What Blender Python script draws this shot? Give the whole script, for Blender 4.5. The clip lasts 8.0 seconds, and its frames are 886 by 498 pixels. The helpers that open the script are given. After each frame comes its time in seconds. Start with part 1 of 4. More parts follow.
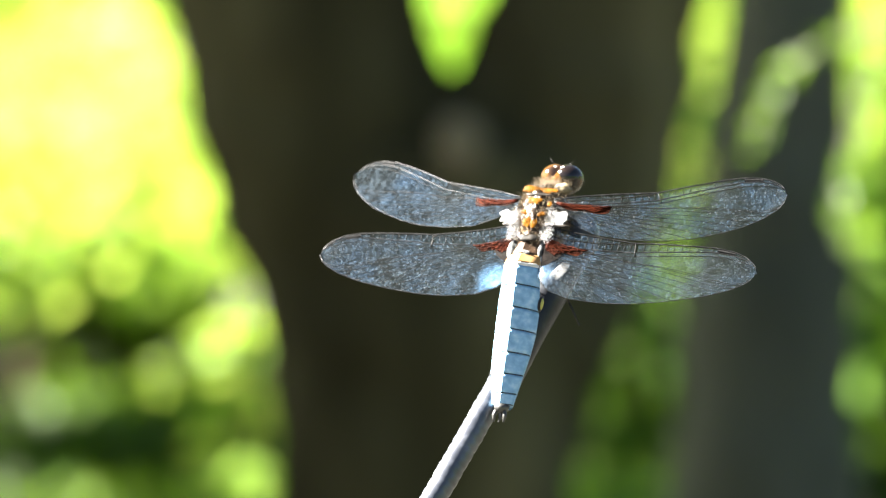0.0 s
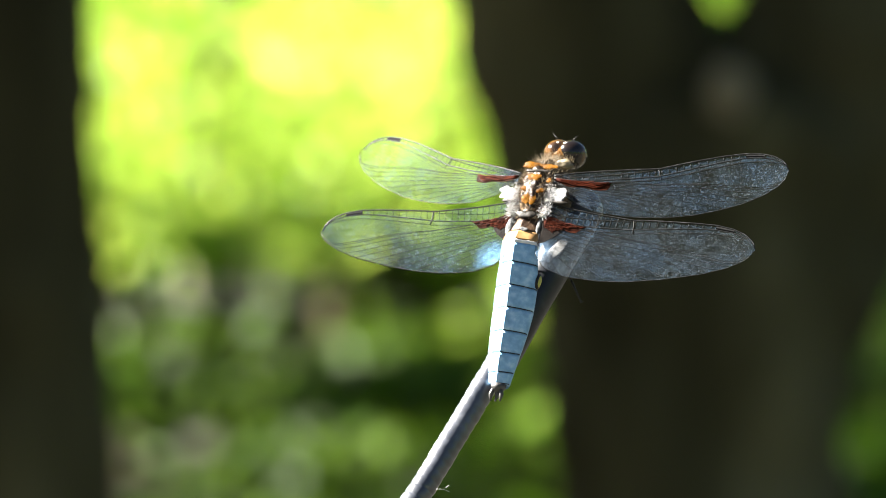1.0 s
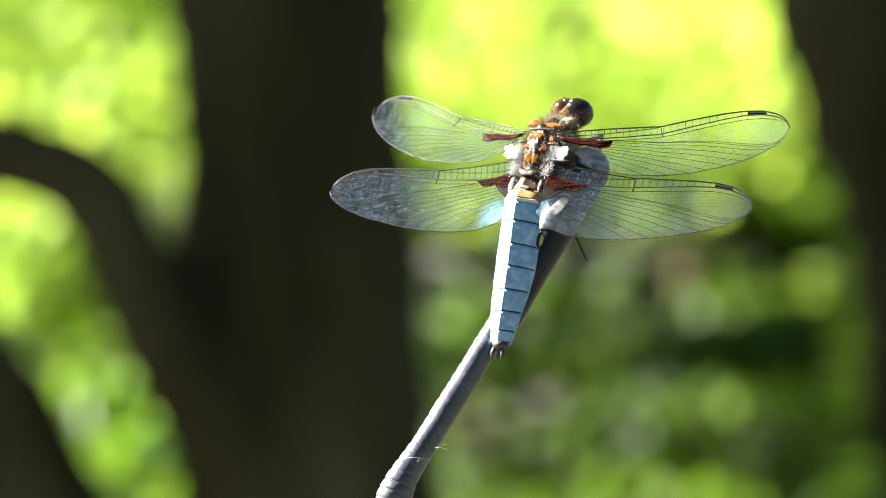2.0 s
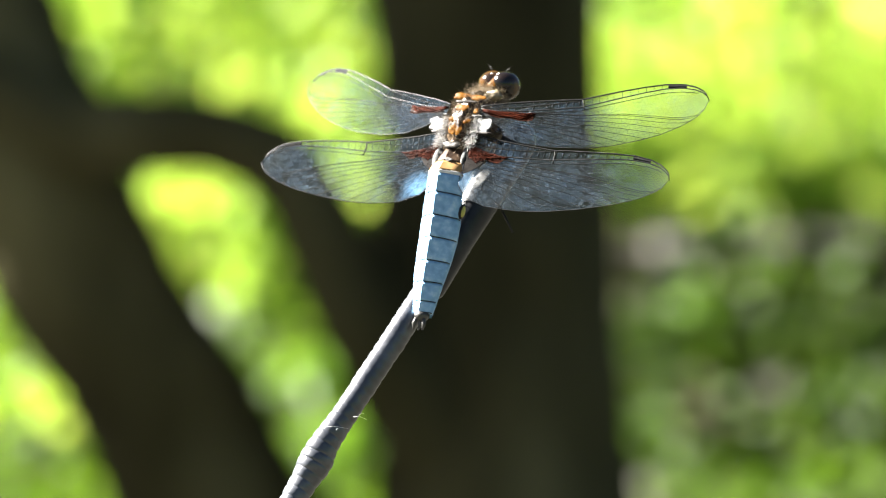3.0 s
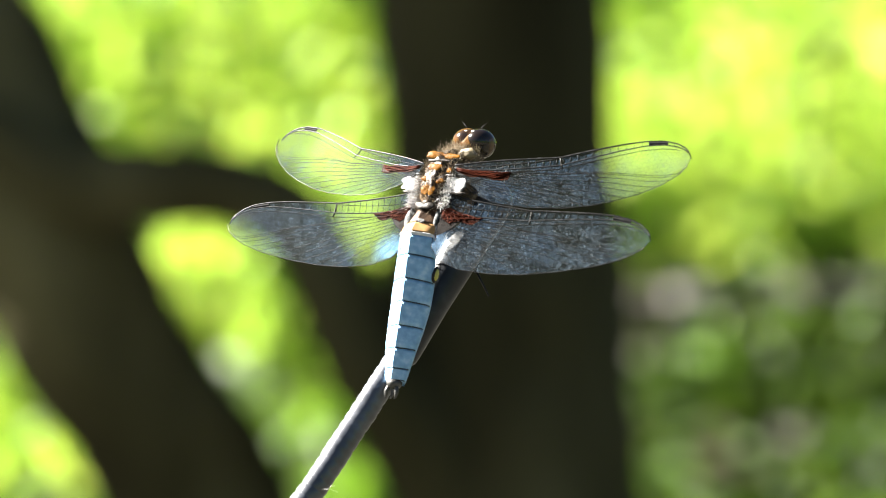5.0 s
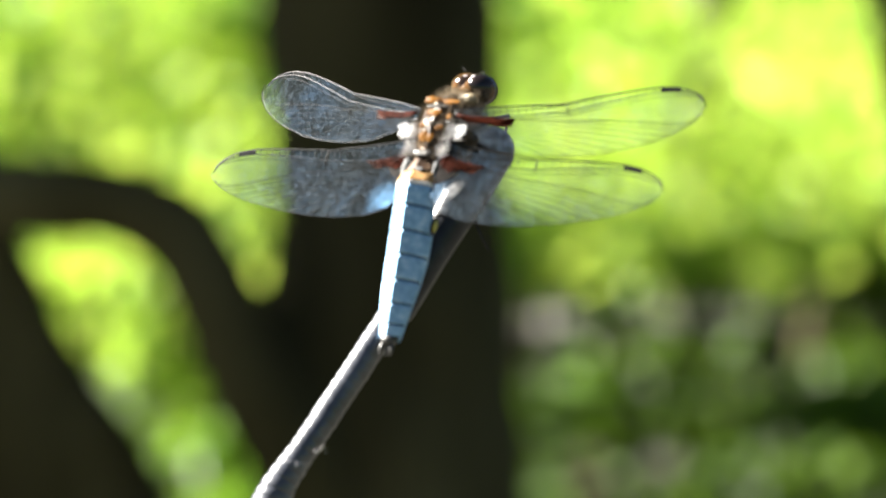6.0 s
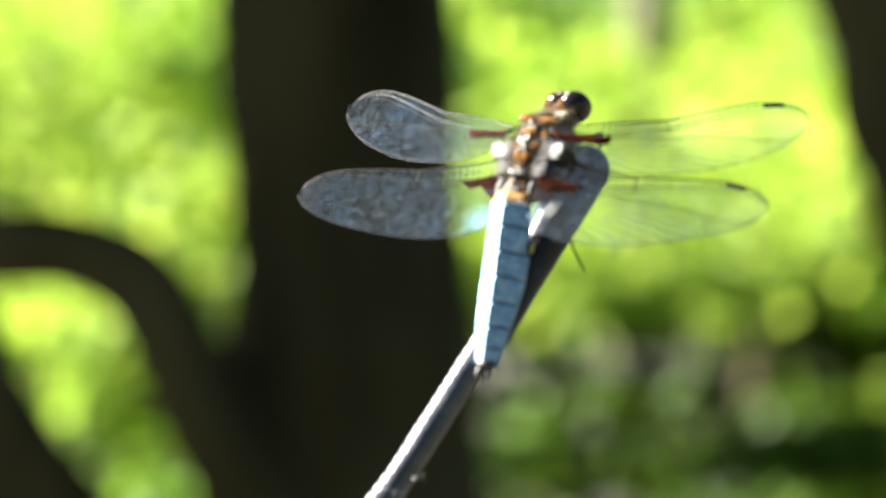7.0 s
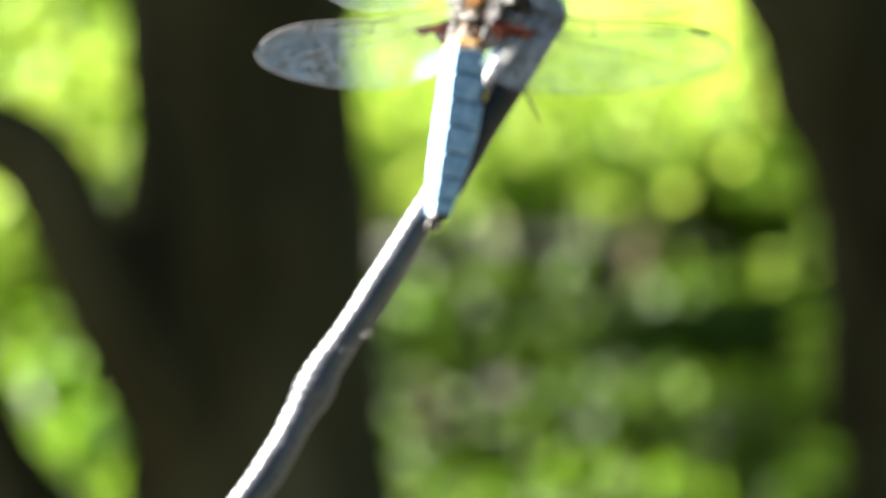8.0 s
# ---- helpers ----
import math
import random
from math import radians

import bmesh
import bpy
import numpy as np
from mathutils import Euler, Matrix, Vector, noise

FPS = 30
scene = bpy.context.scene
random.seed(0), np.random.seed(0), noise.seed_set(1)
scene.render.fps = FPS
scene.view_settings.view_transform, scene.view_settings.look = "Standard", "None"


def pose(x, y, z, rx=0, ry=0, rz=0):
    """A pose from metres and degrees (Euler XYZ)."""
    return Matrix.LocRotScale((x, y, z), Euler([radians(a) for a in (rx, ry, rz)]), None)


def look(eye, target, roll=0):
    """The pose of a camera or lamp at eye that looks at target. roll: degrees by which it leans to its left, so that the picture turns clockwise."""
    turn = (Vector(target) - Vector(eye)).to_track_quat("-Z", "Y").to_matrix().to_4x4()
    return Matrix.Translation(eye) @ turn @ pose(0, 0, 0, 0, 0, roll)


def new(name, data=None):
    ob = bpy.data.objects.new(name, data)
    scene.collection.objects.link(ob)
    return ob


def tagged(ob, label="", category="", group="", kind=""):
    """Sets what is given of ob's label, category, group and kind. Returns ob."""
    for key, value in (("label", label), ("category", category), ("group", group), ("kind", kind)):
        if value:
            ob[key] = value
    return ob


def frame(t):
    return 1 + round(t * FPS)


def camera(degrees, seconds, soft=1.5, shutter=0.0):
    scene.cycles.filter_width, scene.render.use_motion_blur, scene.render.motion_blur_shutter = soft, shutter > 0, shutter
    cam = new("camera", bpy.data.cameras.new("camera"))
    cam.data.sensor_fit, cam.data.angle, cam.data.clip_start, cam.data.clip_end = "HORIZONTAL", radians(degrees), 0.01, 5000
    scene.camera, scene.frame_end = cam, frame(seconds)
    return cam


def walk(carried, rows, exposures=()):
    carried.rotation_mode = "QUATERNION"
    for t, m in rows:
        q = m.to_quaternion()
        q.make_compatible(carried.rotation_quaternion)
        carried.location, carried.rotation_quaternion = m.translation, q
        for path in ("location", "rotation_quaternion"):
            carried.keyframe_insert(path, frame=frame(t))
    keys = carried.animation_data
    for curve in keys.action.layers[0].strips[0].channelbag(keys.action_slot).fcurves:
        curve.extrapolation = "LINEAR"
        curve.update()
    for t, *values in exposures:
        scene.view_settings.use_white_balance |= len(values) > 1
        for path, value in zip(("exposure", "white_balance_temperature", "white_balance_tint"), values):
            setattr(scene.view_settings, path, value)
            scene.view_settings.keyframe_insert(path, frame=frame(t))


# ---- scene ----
FOCUS = 0.768
cam = camera(9.22, 8.0, soft=0.9)
cam.data.dof.use_dof = True
cam.data.dof.focus_distance = FOCUS
cam.data.dof.aperture_fstop = 28.0

PATH = [
    (0.0, look((-0.1115, -0.7810, 0.6017), (-0.0172, -0.0370, 0.5964), 0.31)),
    (0.5, look((-0.0860, -0.7731, 0.6054), (-0.0105, -0.0270, 0.5985), 0.45)),
    (1.0, look((-0.0639, -0.7768, 0.6067), (-0.0140, -0.0285, 0.5934), 0.20)),
    (1.5, look((-0.0396, -0.7801, 0.6082), (-0.0094, -0.0309, 0.5917), 0.10)),
    (2.0, look((-0.0106, -0.7794, 0.6067), (-0.0124, -0.0297, 0.5878), -0.16)),
    (2.2, look((-0.0001, -0.7836, 0.6069), (-0.0081, -0.0339, 0.5863), -0.27)),
    (3.3, look((0.0453, -0.7856, 0.6023), (-0.0015, -0.0373, 0.5808), -0.22)),
    (3.5, look((0.0481, -0.7879, 0.5996), (-0.0034, -0.0400, 0.5773), -0.59)),
    (4.0, look((0.0520, -0.7856, 0.6012), (-0.0075, -0.0381, 0.5876), -0.27)),
    (4.5, look((0.0547, -0.7728, 0.6020), (0.0111, -0.0241, 0.5907), -0.04)),
    (4.7, look((0.0507, -0.7661, 0.6076), (0.0094, -0.0175, 0.5919), -0.33)),
    (5.8, look((0.0249, -0.7213, 0.5973), (-0.0030, 0.0281, 0.5881), 0.46)),
    (6.0, look((0.0223, -0.7151, 0.5952), (0.0014, 0.0345, 0.5849), 0.35)),
    (6.5, look((0.0109, -0.6997, 0.5936), (-0.0103, 0.0500, 0.5839), 0.08)),
    (7.0, look((0.0010, -0.6969, 0.5914), (-0.0107, 0.0530, 0.5879), -0.10)),
    (7.5, look((-0.0068, -0.6863, 0.5874), (-0.0074, 0.0637, 0.5800), -0.10)),
    (8.0, look((-0.0073, -0.6696, 0.5874), (-0.0033, 0.0801, 0.5675), 0.05)),
]
walk(cam, PATH, [(0.0, 4.45), (0.5, 4.15), (0.9, 3.82), (1.5, 3.72), (4.7, 3.74), (5.8, 3.47), (7.2, 3.44), (7.5, 3.5), (8.0, 3.76)])

# ---- world and sun ----
SUN_WAY = Vector((-0.74, 0.24, 0.63)).normalized()
world = bpy.data.worlds.new("world")
scene.world = world
world.use_nodes = True
wn = world.node_tree
sky = wn.nodes.new("ShaderNodeTexSky")
sky.sky_type = "NISHITA"
sky.sun_disc = False
sky.sun_elevation = math.asin(SUN_WAY.z)
sky.sun_rotation = math.atan2(SUN_WAY.x, SUN_WAY.y)
wn.nodes["Background"].inputs["Strength"].default_value = 0.0105
wn.links.new(sky.outputs["Color"], wn.nodes["Background"].inputs["Color"])
sun = new("sun", bpy.data.lights.new("sun", "SUN"))
sun.data.energy = 5.0
sun.data.angle = radians(0.53)
sun.data.color = (1.0, 0.95, 0.86)
sun.matrix_basis = look(SUN_WAY * 30, (0, 0, 0))


# ---- materials ----
def material(name, rough=0.6, metal=0.0):
    m = bpy.data.materials.new(name)
    m.use_nodes = True
    bsdf = m.node_tree.nodes["Principled BSDF"]
    bsdf.inputs["Roughness"].default_value = rough
    bsdf.inputs["Metallic"].default_value = metal
    return m, m.node_tree, bsdf


def node(tree, kind, **values):
    n = tree.nodes.new(kind)
    for key, value in values.items():
        n.inputs[key].default_value = value
    return n


def ramp(tree, fac, stops):
    r = tree.nodes.new("ShaderNodeValToRGB")
    els = r.color_ramp.elements
    while len(els) < len(stops):
        els.new(0.5)
    for e, (p, c) in zip(els, stops):
        e.position, e.color = p, (*c, 1)
    tree.links.new(fac, r.inputs["Fac"])
    return r.outputs["Color"]


def object_noise(tree, scale, detail=4.0, stretch=None):
    co = tree.nodes.new("ShaderNodeTexCoord")
    out = co.outputs["Object"]
    if stretch:
        mp = tree.nodes.new("ShaderNodeMapping")
        mp.inputs["Scale"].default_value = stretch
        tree.links.new(out, mp.inputs["Vector"])
        out = mp.outputs["Vector"]
    n = node(tree, "ShaderNodeTexNoise", Scale=scale, Detail=detail)
    tree.links.new(out, n.inputs["Vector"])
    return n.outputs["Fac"]


def bumped(tree, bsdf, height, strength, distance):
    b = node(tree, "ShaderNodeBump", Strength=strength, Distance=distance)
    tree.links.new(height, b.inputs["Height"])
    tree.links.new(b.outputs["Normal"], bsdf.inputs["Normal"])


def mottled(name, stops, scale, rough, bump=0.0, dist=0.001, detail=5.0, stretch=None, fine=None):
    """A surface whose colour wanders along the stops, with relief from a finer grain."""
    m, tree, bsdf = material(name, rough)
    fac = object_noise(tree, scale, detail, stretch)
    tree.links.new(ramp(tree, fac, stops), bsdf.inputs["Base Color"])
    if bump:
        bumped(tree, bsdf, object_noise(tree, fine or scale * 4, 5.0, stretch), bump, dist)
    return m


def leaf_material(name, dark, light, glow):
    """Leaves: coloured from leaf to leaf, letting part of the light through."""
    m, tree, bsdf = material(name, 0.5)
    bsdf.inputs["Specular IOR Level"].default_value = 0.2
    geo = tree.nodes.new("ShaderNodeNewGeometry")
    col = ramp(tree, geo.outputs["Random Per Island"], [(0.0, dark), (0.55, light), (1.0, glow)])
    tree.links.new(col, bsdf.inputs["Base Color"])
    tr = tree.nodes.new("ShaderNodeBsdfTranslucent")
    tree.links.new(ramp(tree, geo.outputs["Random Per Island"], [(0.0, light), (1.0, glow)]), tr.inputs["Color"])
    mix = node(tree, "ShaderNodeMixShader", Fac=0.45)
    tree.links.new(bsdf.outputs[0], mix.inputs[1])
    tree.links.new(tr.outputs[0], mix.inputs[2])
    tree.links.new(mix.outputs[0], tree.nodes["Material Output"].inputs["Surface"])
    return m


BARK = mottled("bark", [(0.34, (0.02, 0.018, 0.008)), (0.52, (0.064, 0.059, 0.028)), (0.68, (0.155, 0.142, 0.072))], 5, 0.95,
               0.7, 0.01, stretch=(1, 1, 0.25), fine=40)
BARK_PALE = mottled("bark_pale", [(0.3, (0.095, 0.088, 0.058)), (0.7, (0.21, 0.195, 0.135))], 8, 0.9, 0.6, 0.01,
                    stretch=(1, 1, 0.3), fine=40)
BARK_GREY = mottled("bark_grey", [(0.3, (0.06, 0.064, 0.046)), (0.7, (0.14, 0.145, 0.105))], 8, 0.9, 0.6, 0.01,
                    stretch=(1, 1, 0.3), fine=40)
WOUND = mottled("wound_wood", [(0.3, (0.12, 0.1, 0.055)), (0.7, (0.2, 0.17, 0.1))], 20, 0.9, 0.4, 0.004)
for bark in (BARK, BARK_GREY, BARK_PALE):
    bark.node_tree.nodes["Principled BSDF"].inputs["Specular IOR Level"].default_value = 0.08
LOG_WOOD = mottled("log_wood", [(0.3, (0.13, 0.115, 0.108)), (0.7, (0.25, 0.22, 0.21))], 6, 0.85, 0.5, 0.01)
LITTER = mottled("litter", [(0.3, (0.008, 0.008, 0.004)), (0.5, (0.018, 0.017, 0.010)), (0.7, (0.05, 0.046, 0.034))], 3.5, 0.95,
                 0.8, 0.03, detail=8, fine=18)
DRY_LEAF = leaf_material("dry_leaf", (0.022, 0.018, 0.010), (0.045, 0.038, 0.023), (0.085, 0.073, 0.047))
# three leaf tones; sun and shade on bushes are partly put into them
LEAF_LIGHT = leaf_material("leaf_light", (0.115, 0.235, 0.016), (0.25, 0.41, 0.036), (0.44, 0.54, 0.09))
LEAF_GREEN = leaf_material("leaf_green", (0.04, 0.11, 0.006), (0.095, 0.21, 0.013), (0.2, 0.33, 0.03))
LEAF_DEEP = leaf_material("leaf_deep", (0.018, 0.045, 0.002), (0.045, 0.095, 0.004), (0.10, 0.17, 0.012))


# ---- mesh helpers ----
def mesh_object(name, bm, mat, smooth=True):
    me = bpy.data.meshes.new(name)
    bm.to_mesh(me)
    bm.free()
    for p in me.polygons:
        p.use_smooth = smooth
    me.materials.append(mat)
    return new(name, me)


def part(name, bm, mat, parent, label="", smooth=True):
    ob = mesh_object(name, bm, mat, smooth)
    ob.parent = parent
    return tagged(ob, label)


def soup(name, verts, faces, mat, smooth=False):
    me = bpy.data.meshes.new(name)
    me.from_pydata(verts, [], faces)
    me.materials.append(mat)
    if smooth:
        for p in me.polygons:
            p.use_smooth = True
    return new(name, me)


def smooth_path(points, steps):
    """Points along a smooth curve through the given ones (each an n-tuple)."""
    p = [np.array(q, float) for q in points]
    p = [2 * p[0] - p[1]] + p + [2 * p[-1] - p[-2]]
    out = []
    for i in range(1, len(p) - 2):
        for k in range(steps):
            u = k / steps
            out.append(0.5 * (2 * p[i] + (p[i + 1] - p[i - 1]) * u + (2 * p[i - 1] - 5 * p[i] + 4 * p[i + 1] - p[i + 2]) * u * u
                              + (3 * p[i] - p[i - 1] - 3 * p[i + 1] + p[i + 2]) * u ** 3))
    out.append(p[-2])
    return out


def tube(bm, rings, sides=12, rough=0.0, grain=1.0, cap=True):
    """A round body along rings of (x, y, z, radius), its skin uneven by rough times the radius."""
    before = None
    loops = []
    up = Vector((0.31, 0.77, 0.55)).normalized()
    for i, r in enumerate(rings):
        a = Vector(rings[max(i - 1, 0)][:3])
        b = Vector(rings[min(i + 1, len(rings) - 1)][:3])
        way = (b - a).normalized()
        if before is None:
            side = way.cross(up).normalized()
        else:
            side = (before - way * before.dot(way)).normalized()
        before = side
        other = way.cross(side)
        c = Vector(r[:3])
        loop = []
        for k in range(sides):
            w = 2 * math.pi * k / sides
            d = side * math.cos(w) + other * math.sin(w)
            q = c + d * r[3]
            f = 1 + (rough * noise.noise(q * grain) if rough else 0)
            loop.append(bm.verts.new(c + d * r[3] * f))
        loops.append(loop)
    for l0, l1 in zip(loops, loops[1:]):
        for k in range(sides):
            bm.faces.new((l0[k], l0[(k + 1) % sides], l1[(k + 1) % sides], l1[k]))
    if cap:
        bm.faces.new(loops[0][::-1])
        bm.faces.new(loops[-1])
    return bm


def ball(bm, centre, radii, turn=None, seg=20, rings=14, rough=0.0, grain=1.0):
    m = Matrix.Translation(centre) @ (turn or Matrix.Identity(4)) @ Matrix.Diagonal((*radii, 1))
    made = bmesh.ops.create_uvsphere(bm, u_segments=seg, v_segments=rings, radius=1.0, matrix=m)["verts"]
    if rough:
        c = Vector(centre)
        for v in made:
            v.co = c + (v.co - c) * (1 + rough * noise.noise(v.co * grain))
    return bm


def leaf_cloud(rng, centre, radii, count, size, flat=0.5, hollow=0.35):
    """Folded leaves scattered through an uneven egg shape: vertices and faces."""
    c0, rad = np.array(centre, float), np.array(radii, float)
    d = rng.normal(size=(count, 3))
    d /= np.linalg.norm(d, axis=1)[:, None]
    bulge = np.array([noise.noise(Vector(q)) for q in d * 1.7 + c0 * 3])
    c = c0 + d * rad * (rng.uniform(hollow, 1.0, count) ** 0.6 * (1 + 0.35 * bulge))[:, None]
    s = (size * rng.uniform(0.6, 1.3, count))[:, None]
    n = rng.normal(size=(count, 3)) * flat + np.array([0, 0, 1.0])
    n /= np.linalg.norm(n, axis=1)[:, None]
    a = np.cross(n, rng.normal(size=(count, 3)))
    a /= np.linalg.norm(a, axis=1)[:, None]
    b = np.cross(n, a)
    verts = np.stack([c - a * s * 0.5, c + b * s * 0.3 + n * s * 0.1, c + a * s * 0.55, c - b * s * 0.3 + n * s * 0.1], 1).reshape(-1, 3)
    k = np.arange(count)[:, None] * 4
    faces = np.concatenate([k + (0, 1, 2), k + (0, 2, 3)])
    return verts.tolist(), faces.tolist()


def merged(*clouds):
    verts, faces = [], []
    for v, f in clouds:
        o = len(verts)
        verts += v
        faces += [tuple(k + o for k in q) for q in f]
    return verts, faces


# ---- ground ----
def ground_height(x, y):
    u = min(max((y - 5.0) / 7.0, 0), 1)
    rise = 0.21 * u * u * (3 - 2 * u)
    return rise + 0.03 * noise.noise(Vector((x * 0.9, y * 0.9, 0))) * min(1, max(0, (60 - y) / 40)) - 0.01


def make_ground():
    bm = bmesh.new()
    xs = [-2500, -600, -150, -50, -20] + [-10 + 0.5 * i for i in range(41)] + [20, 50, 150, 600, 2500]
    ys = [-2500, -600, -150, -50, -20, -8] + [-4 + 0.5 * i for i in range(45)] + [24, 35, 60, 150, 600, 2500]
    grid = [[bm.verts.new((x, y, ground_height(x, y))) for x in xs] for y in ys]
    for a, b in zip(grid, grid[1:]):
        for i in range(len(xs) - 1):
            bm.faces.new((a[i], a[i + 1], b[i + 1], b[i]))
    tagged(mesh_object("ground", bm, LITTER), "brown leaf-littered forest floor rising to a low bank", "ground", kind="structure")


make_ground()


# ---- trees ----
def tree(label, stems, bark, crowns, leaf, seed):
    """stems: (name, points of x, y, z, radius). crowns: (centre, radii, leaves)."""
    rng = np.random.default_rng(seed)
    base = new("tree")
    x, y = stems[0][1][0][:2]
    base.matrix_basis = Matrix.Translation((x, y, ground_height(x, y)))
    tagged(base, label, "tree", "trees of the wood")
    back = base.matrix_basis.inverted()
    for name, pts in stems:
        bm = bmesh.new()
        tube(bm, smooth_path(pts, 10), 28, 0.16, 16.0)
        bmesh.ops.transform(bm, matrix=back, verts=bm.verts)
        part(name, bm, bark, base)
    # crowns stay out of view; shifted so their shade falls on trunks and bank
    for c, r, n in crowns:
        v, f = leaf_cloud(rng, (c[0] - 0.12, c[1] + 0.93, c[2]), r, int(n * 1.4), 0.16, 0.6, 0.1)
        ob = soup("crown", [tuple(back @ Vector(q)) for q in v], f, leaf)
        ob.parent = base
    return base


tree("dark-barked tree trunk with a thin side limb", [
    ("trunk", [(-0.11, 3.5, -0.05, 0.13), (-0.120, 3.5, 0.2, 0.104), (-0.129, 3.5, 0.4, 0.096), (-0.146, 3.5, 0.75, 0.091),
               (-0.2, 3.52, 1.6, 0.08), (-0.3, 3.6, 3.0, 0.06), (-0.4, 3.6, 4.2, 0.03)]),
    ("limb", [(-0.14, 3.48, 0.30, 0.05), (-0.20, 3.43, 0.38, 0.04), (-0.245, 3.4, 0.46, 0.035), (-0.285, 3.4, 0.54, 0.034), (-0.34, 3.4, 0.572, 0.031),
              (-0.40, 3.4, 0.576, 0.030), (-0.50, 3.42, 0.60, 0.028), (-0.75, 3.5, 0.80, 0.02)]),
    ("branch_collar", [(-0.165, 3.46, 0.35, 0.05), (-0.2, 3.45, 0.42, 0.042), (-0.222, 3.44, 0.47, 0.026), (-0.23, 3.44, 0.493, 0.008)]),
    ("limb", [(-0.25, 3.55, 2.2, 0.05), (-0.9, 3.5, 2.8, 0.035), (-1.8, 3.5, 3.3, 0.015)])],
    BARK, [((-0.6, 3.6, 3.6), (1.3, 1.0, 1.0), 1500), ((-1.9, 3.5, 3.3), (1.1, 0.9, 0.8), 1300), ((-1.6, 4.9, 3.2), (1.3, 0.7, 0.7), 1500)], LEAF_GREEN, 11)
tree("dark slanting tree stem beside a thicker trunk", [
    ("trunk", [(-0.20, 3.66, -0.05, 0.09), (-0.275, 3.62, 0.13, 0.08), (-0.382, 3.56, 0.33, 0.074), (-0.478, 3.5, 0.50, 0.072), (-0.573, 3.5, 0.67, 0.092), (-0.655, 3.5, 0.8, 0.105),
               (-0.95, 3.5, 1.4, 0.05), (-1.5, 3.5, 2.5, 0.04), (-1.9, 3.5, 3.4, 0.02)])],
    BARK, [((-2.2, 3.6, 3.5), (1.2, 1.0, 0.9), 1500), ((-2.9, 3.9, 2.6), (0.9, 0.9, 0.7), 900)], LEAF_GREEN, 12)
fork = tree("dark forked tree with a scar below the fork", [
    ("trunk", [(0.47, 3.8, -0.05, 0.15), (0.468, 3.8, 0.2, 0.12), (0.460, 3.8, 0.38, 0.125), (0.466, 3.8, 0.52, 0.145), (0.474, 3.8, 0.64, 0.14), (0.473, 3.8, 0.672, 0.07), (0.473, 3.8, 0.682, 0.02)]),
    ("trunk", [(0.41, 3.8, 0.50, 0.09), (0.372, 3.8, 0.66, 0.104), (0.344, 3.8, 0.78, 0.106), (0.26, 3.8, 1.1, 0.1), (0.0, 3.8, 2.0, 0.07), (-0.3, 3.8, 3.4, 0.03)]),
    ("trunk", [(0.53, 3.8, 0.50, 0.085), (0.572, 3.8, 0.66, 0.103), (0.598, 3.8, 0.78, 0.091), (0.66, 3.8, 1.1, 0.075), (0.9, 3.8, 2.0, 0.06), (1.2, 3.8, 3.4, 0.03)])],
    BARK, [((-0.3, 4.0, 2.7), (1.0, 0.9, 0.8), 1300), ((0.3, 3.9, 3.6), (1.4, 1.0, 0.9), 1500), ((1.2, 4.0, 3.5), (1.0, 0.9, 0.9), 900)], LEAF_GREEN, 13)
bm = bmesh.new()
ball(bm, (0.466 - 0.47, 3.665 - 3.8, 0.655 - ground_height(0.47, 3.8)), (0.02, 0.025, 0.026), rough=0.3, grain=30)
part("scar", bm, WOUND, fork, "brown healed bark scar")
tree("grey-barked tree trunk in the shade", [
    ("trunk", [(0.885, 4.6, -0.05, 0.14), (0.89, 4.6, 0.3, 0.095), (0.902, 4.6, 0.55, 0.08), (0.915, 4.6, 0.8, 0.065), (0.96, 4.6, 1.5, 0.055), (1.1, 4.6, 3.0, 0.03)])],
    BARK_GREY, [((0.4, 4.8, 3.2), (1.3, 0.9, 0.9), 1300)], LEAF_GREEN, 14)


# unseen tree, added so that its crown darkens the lower undergrowth
tree("added tree beside the bank, its unseen crown shading the undergrowth", [
    ("trunk", [(-2.7, 9.6, -0.05, 0.12), (-2.68, 9.6, 0.6, 0.1), (-2.6, 9.5, 1.6, 0.09), (-2.3, 9.2, 2.6, 0.07), (-1.7, 9.0, 3.2, 0.03)]),
    ("limb", [(-2.5, 9.4, 2.0, 0.06), (-1.6, 9.0, 2.8, 0.04), (-0.4, 8.8, 3.2, 0.015)])],
    BARK, [((-2.4, 8.9, 3.1), (1.0, 1.5, 0.6), 1100), ((-1.2, 8.6, 3.2), (1.1, 1.5, 0.6), 1100), ((-0.1, 8.6, 3.2), (1.0, 1.3, 0.6), 900), ((-2.0, 6.9, 3.0), (1.3, 0.9, 0.5), 900)], LEAF_GREEN, 15)


tree("slender grey-barked tree among sunlit bushes", [
    ("trunk", [(0.24, 12.0, 0.1, 0.07), (0.26, 12.0, 0.6, 0.06), (0.285, 12.0, 1.1, 0.052), (0.32, 12.1, 2.4, 0.04), (0.3, 12.2, 3.6, 0.02)])],
    BARK_PALE, [((0.3, 11.6, 3.6), (0.7, 0.7, 0.6), 500)], LEAF_LIGHT, 16)


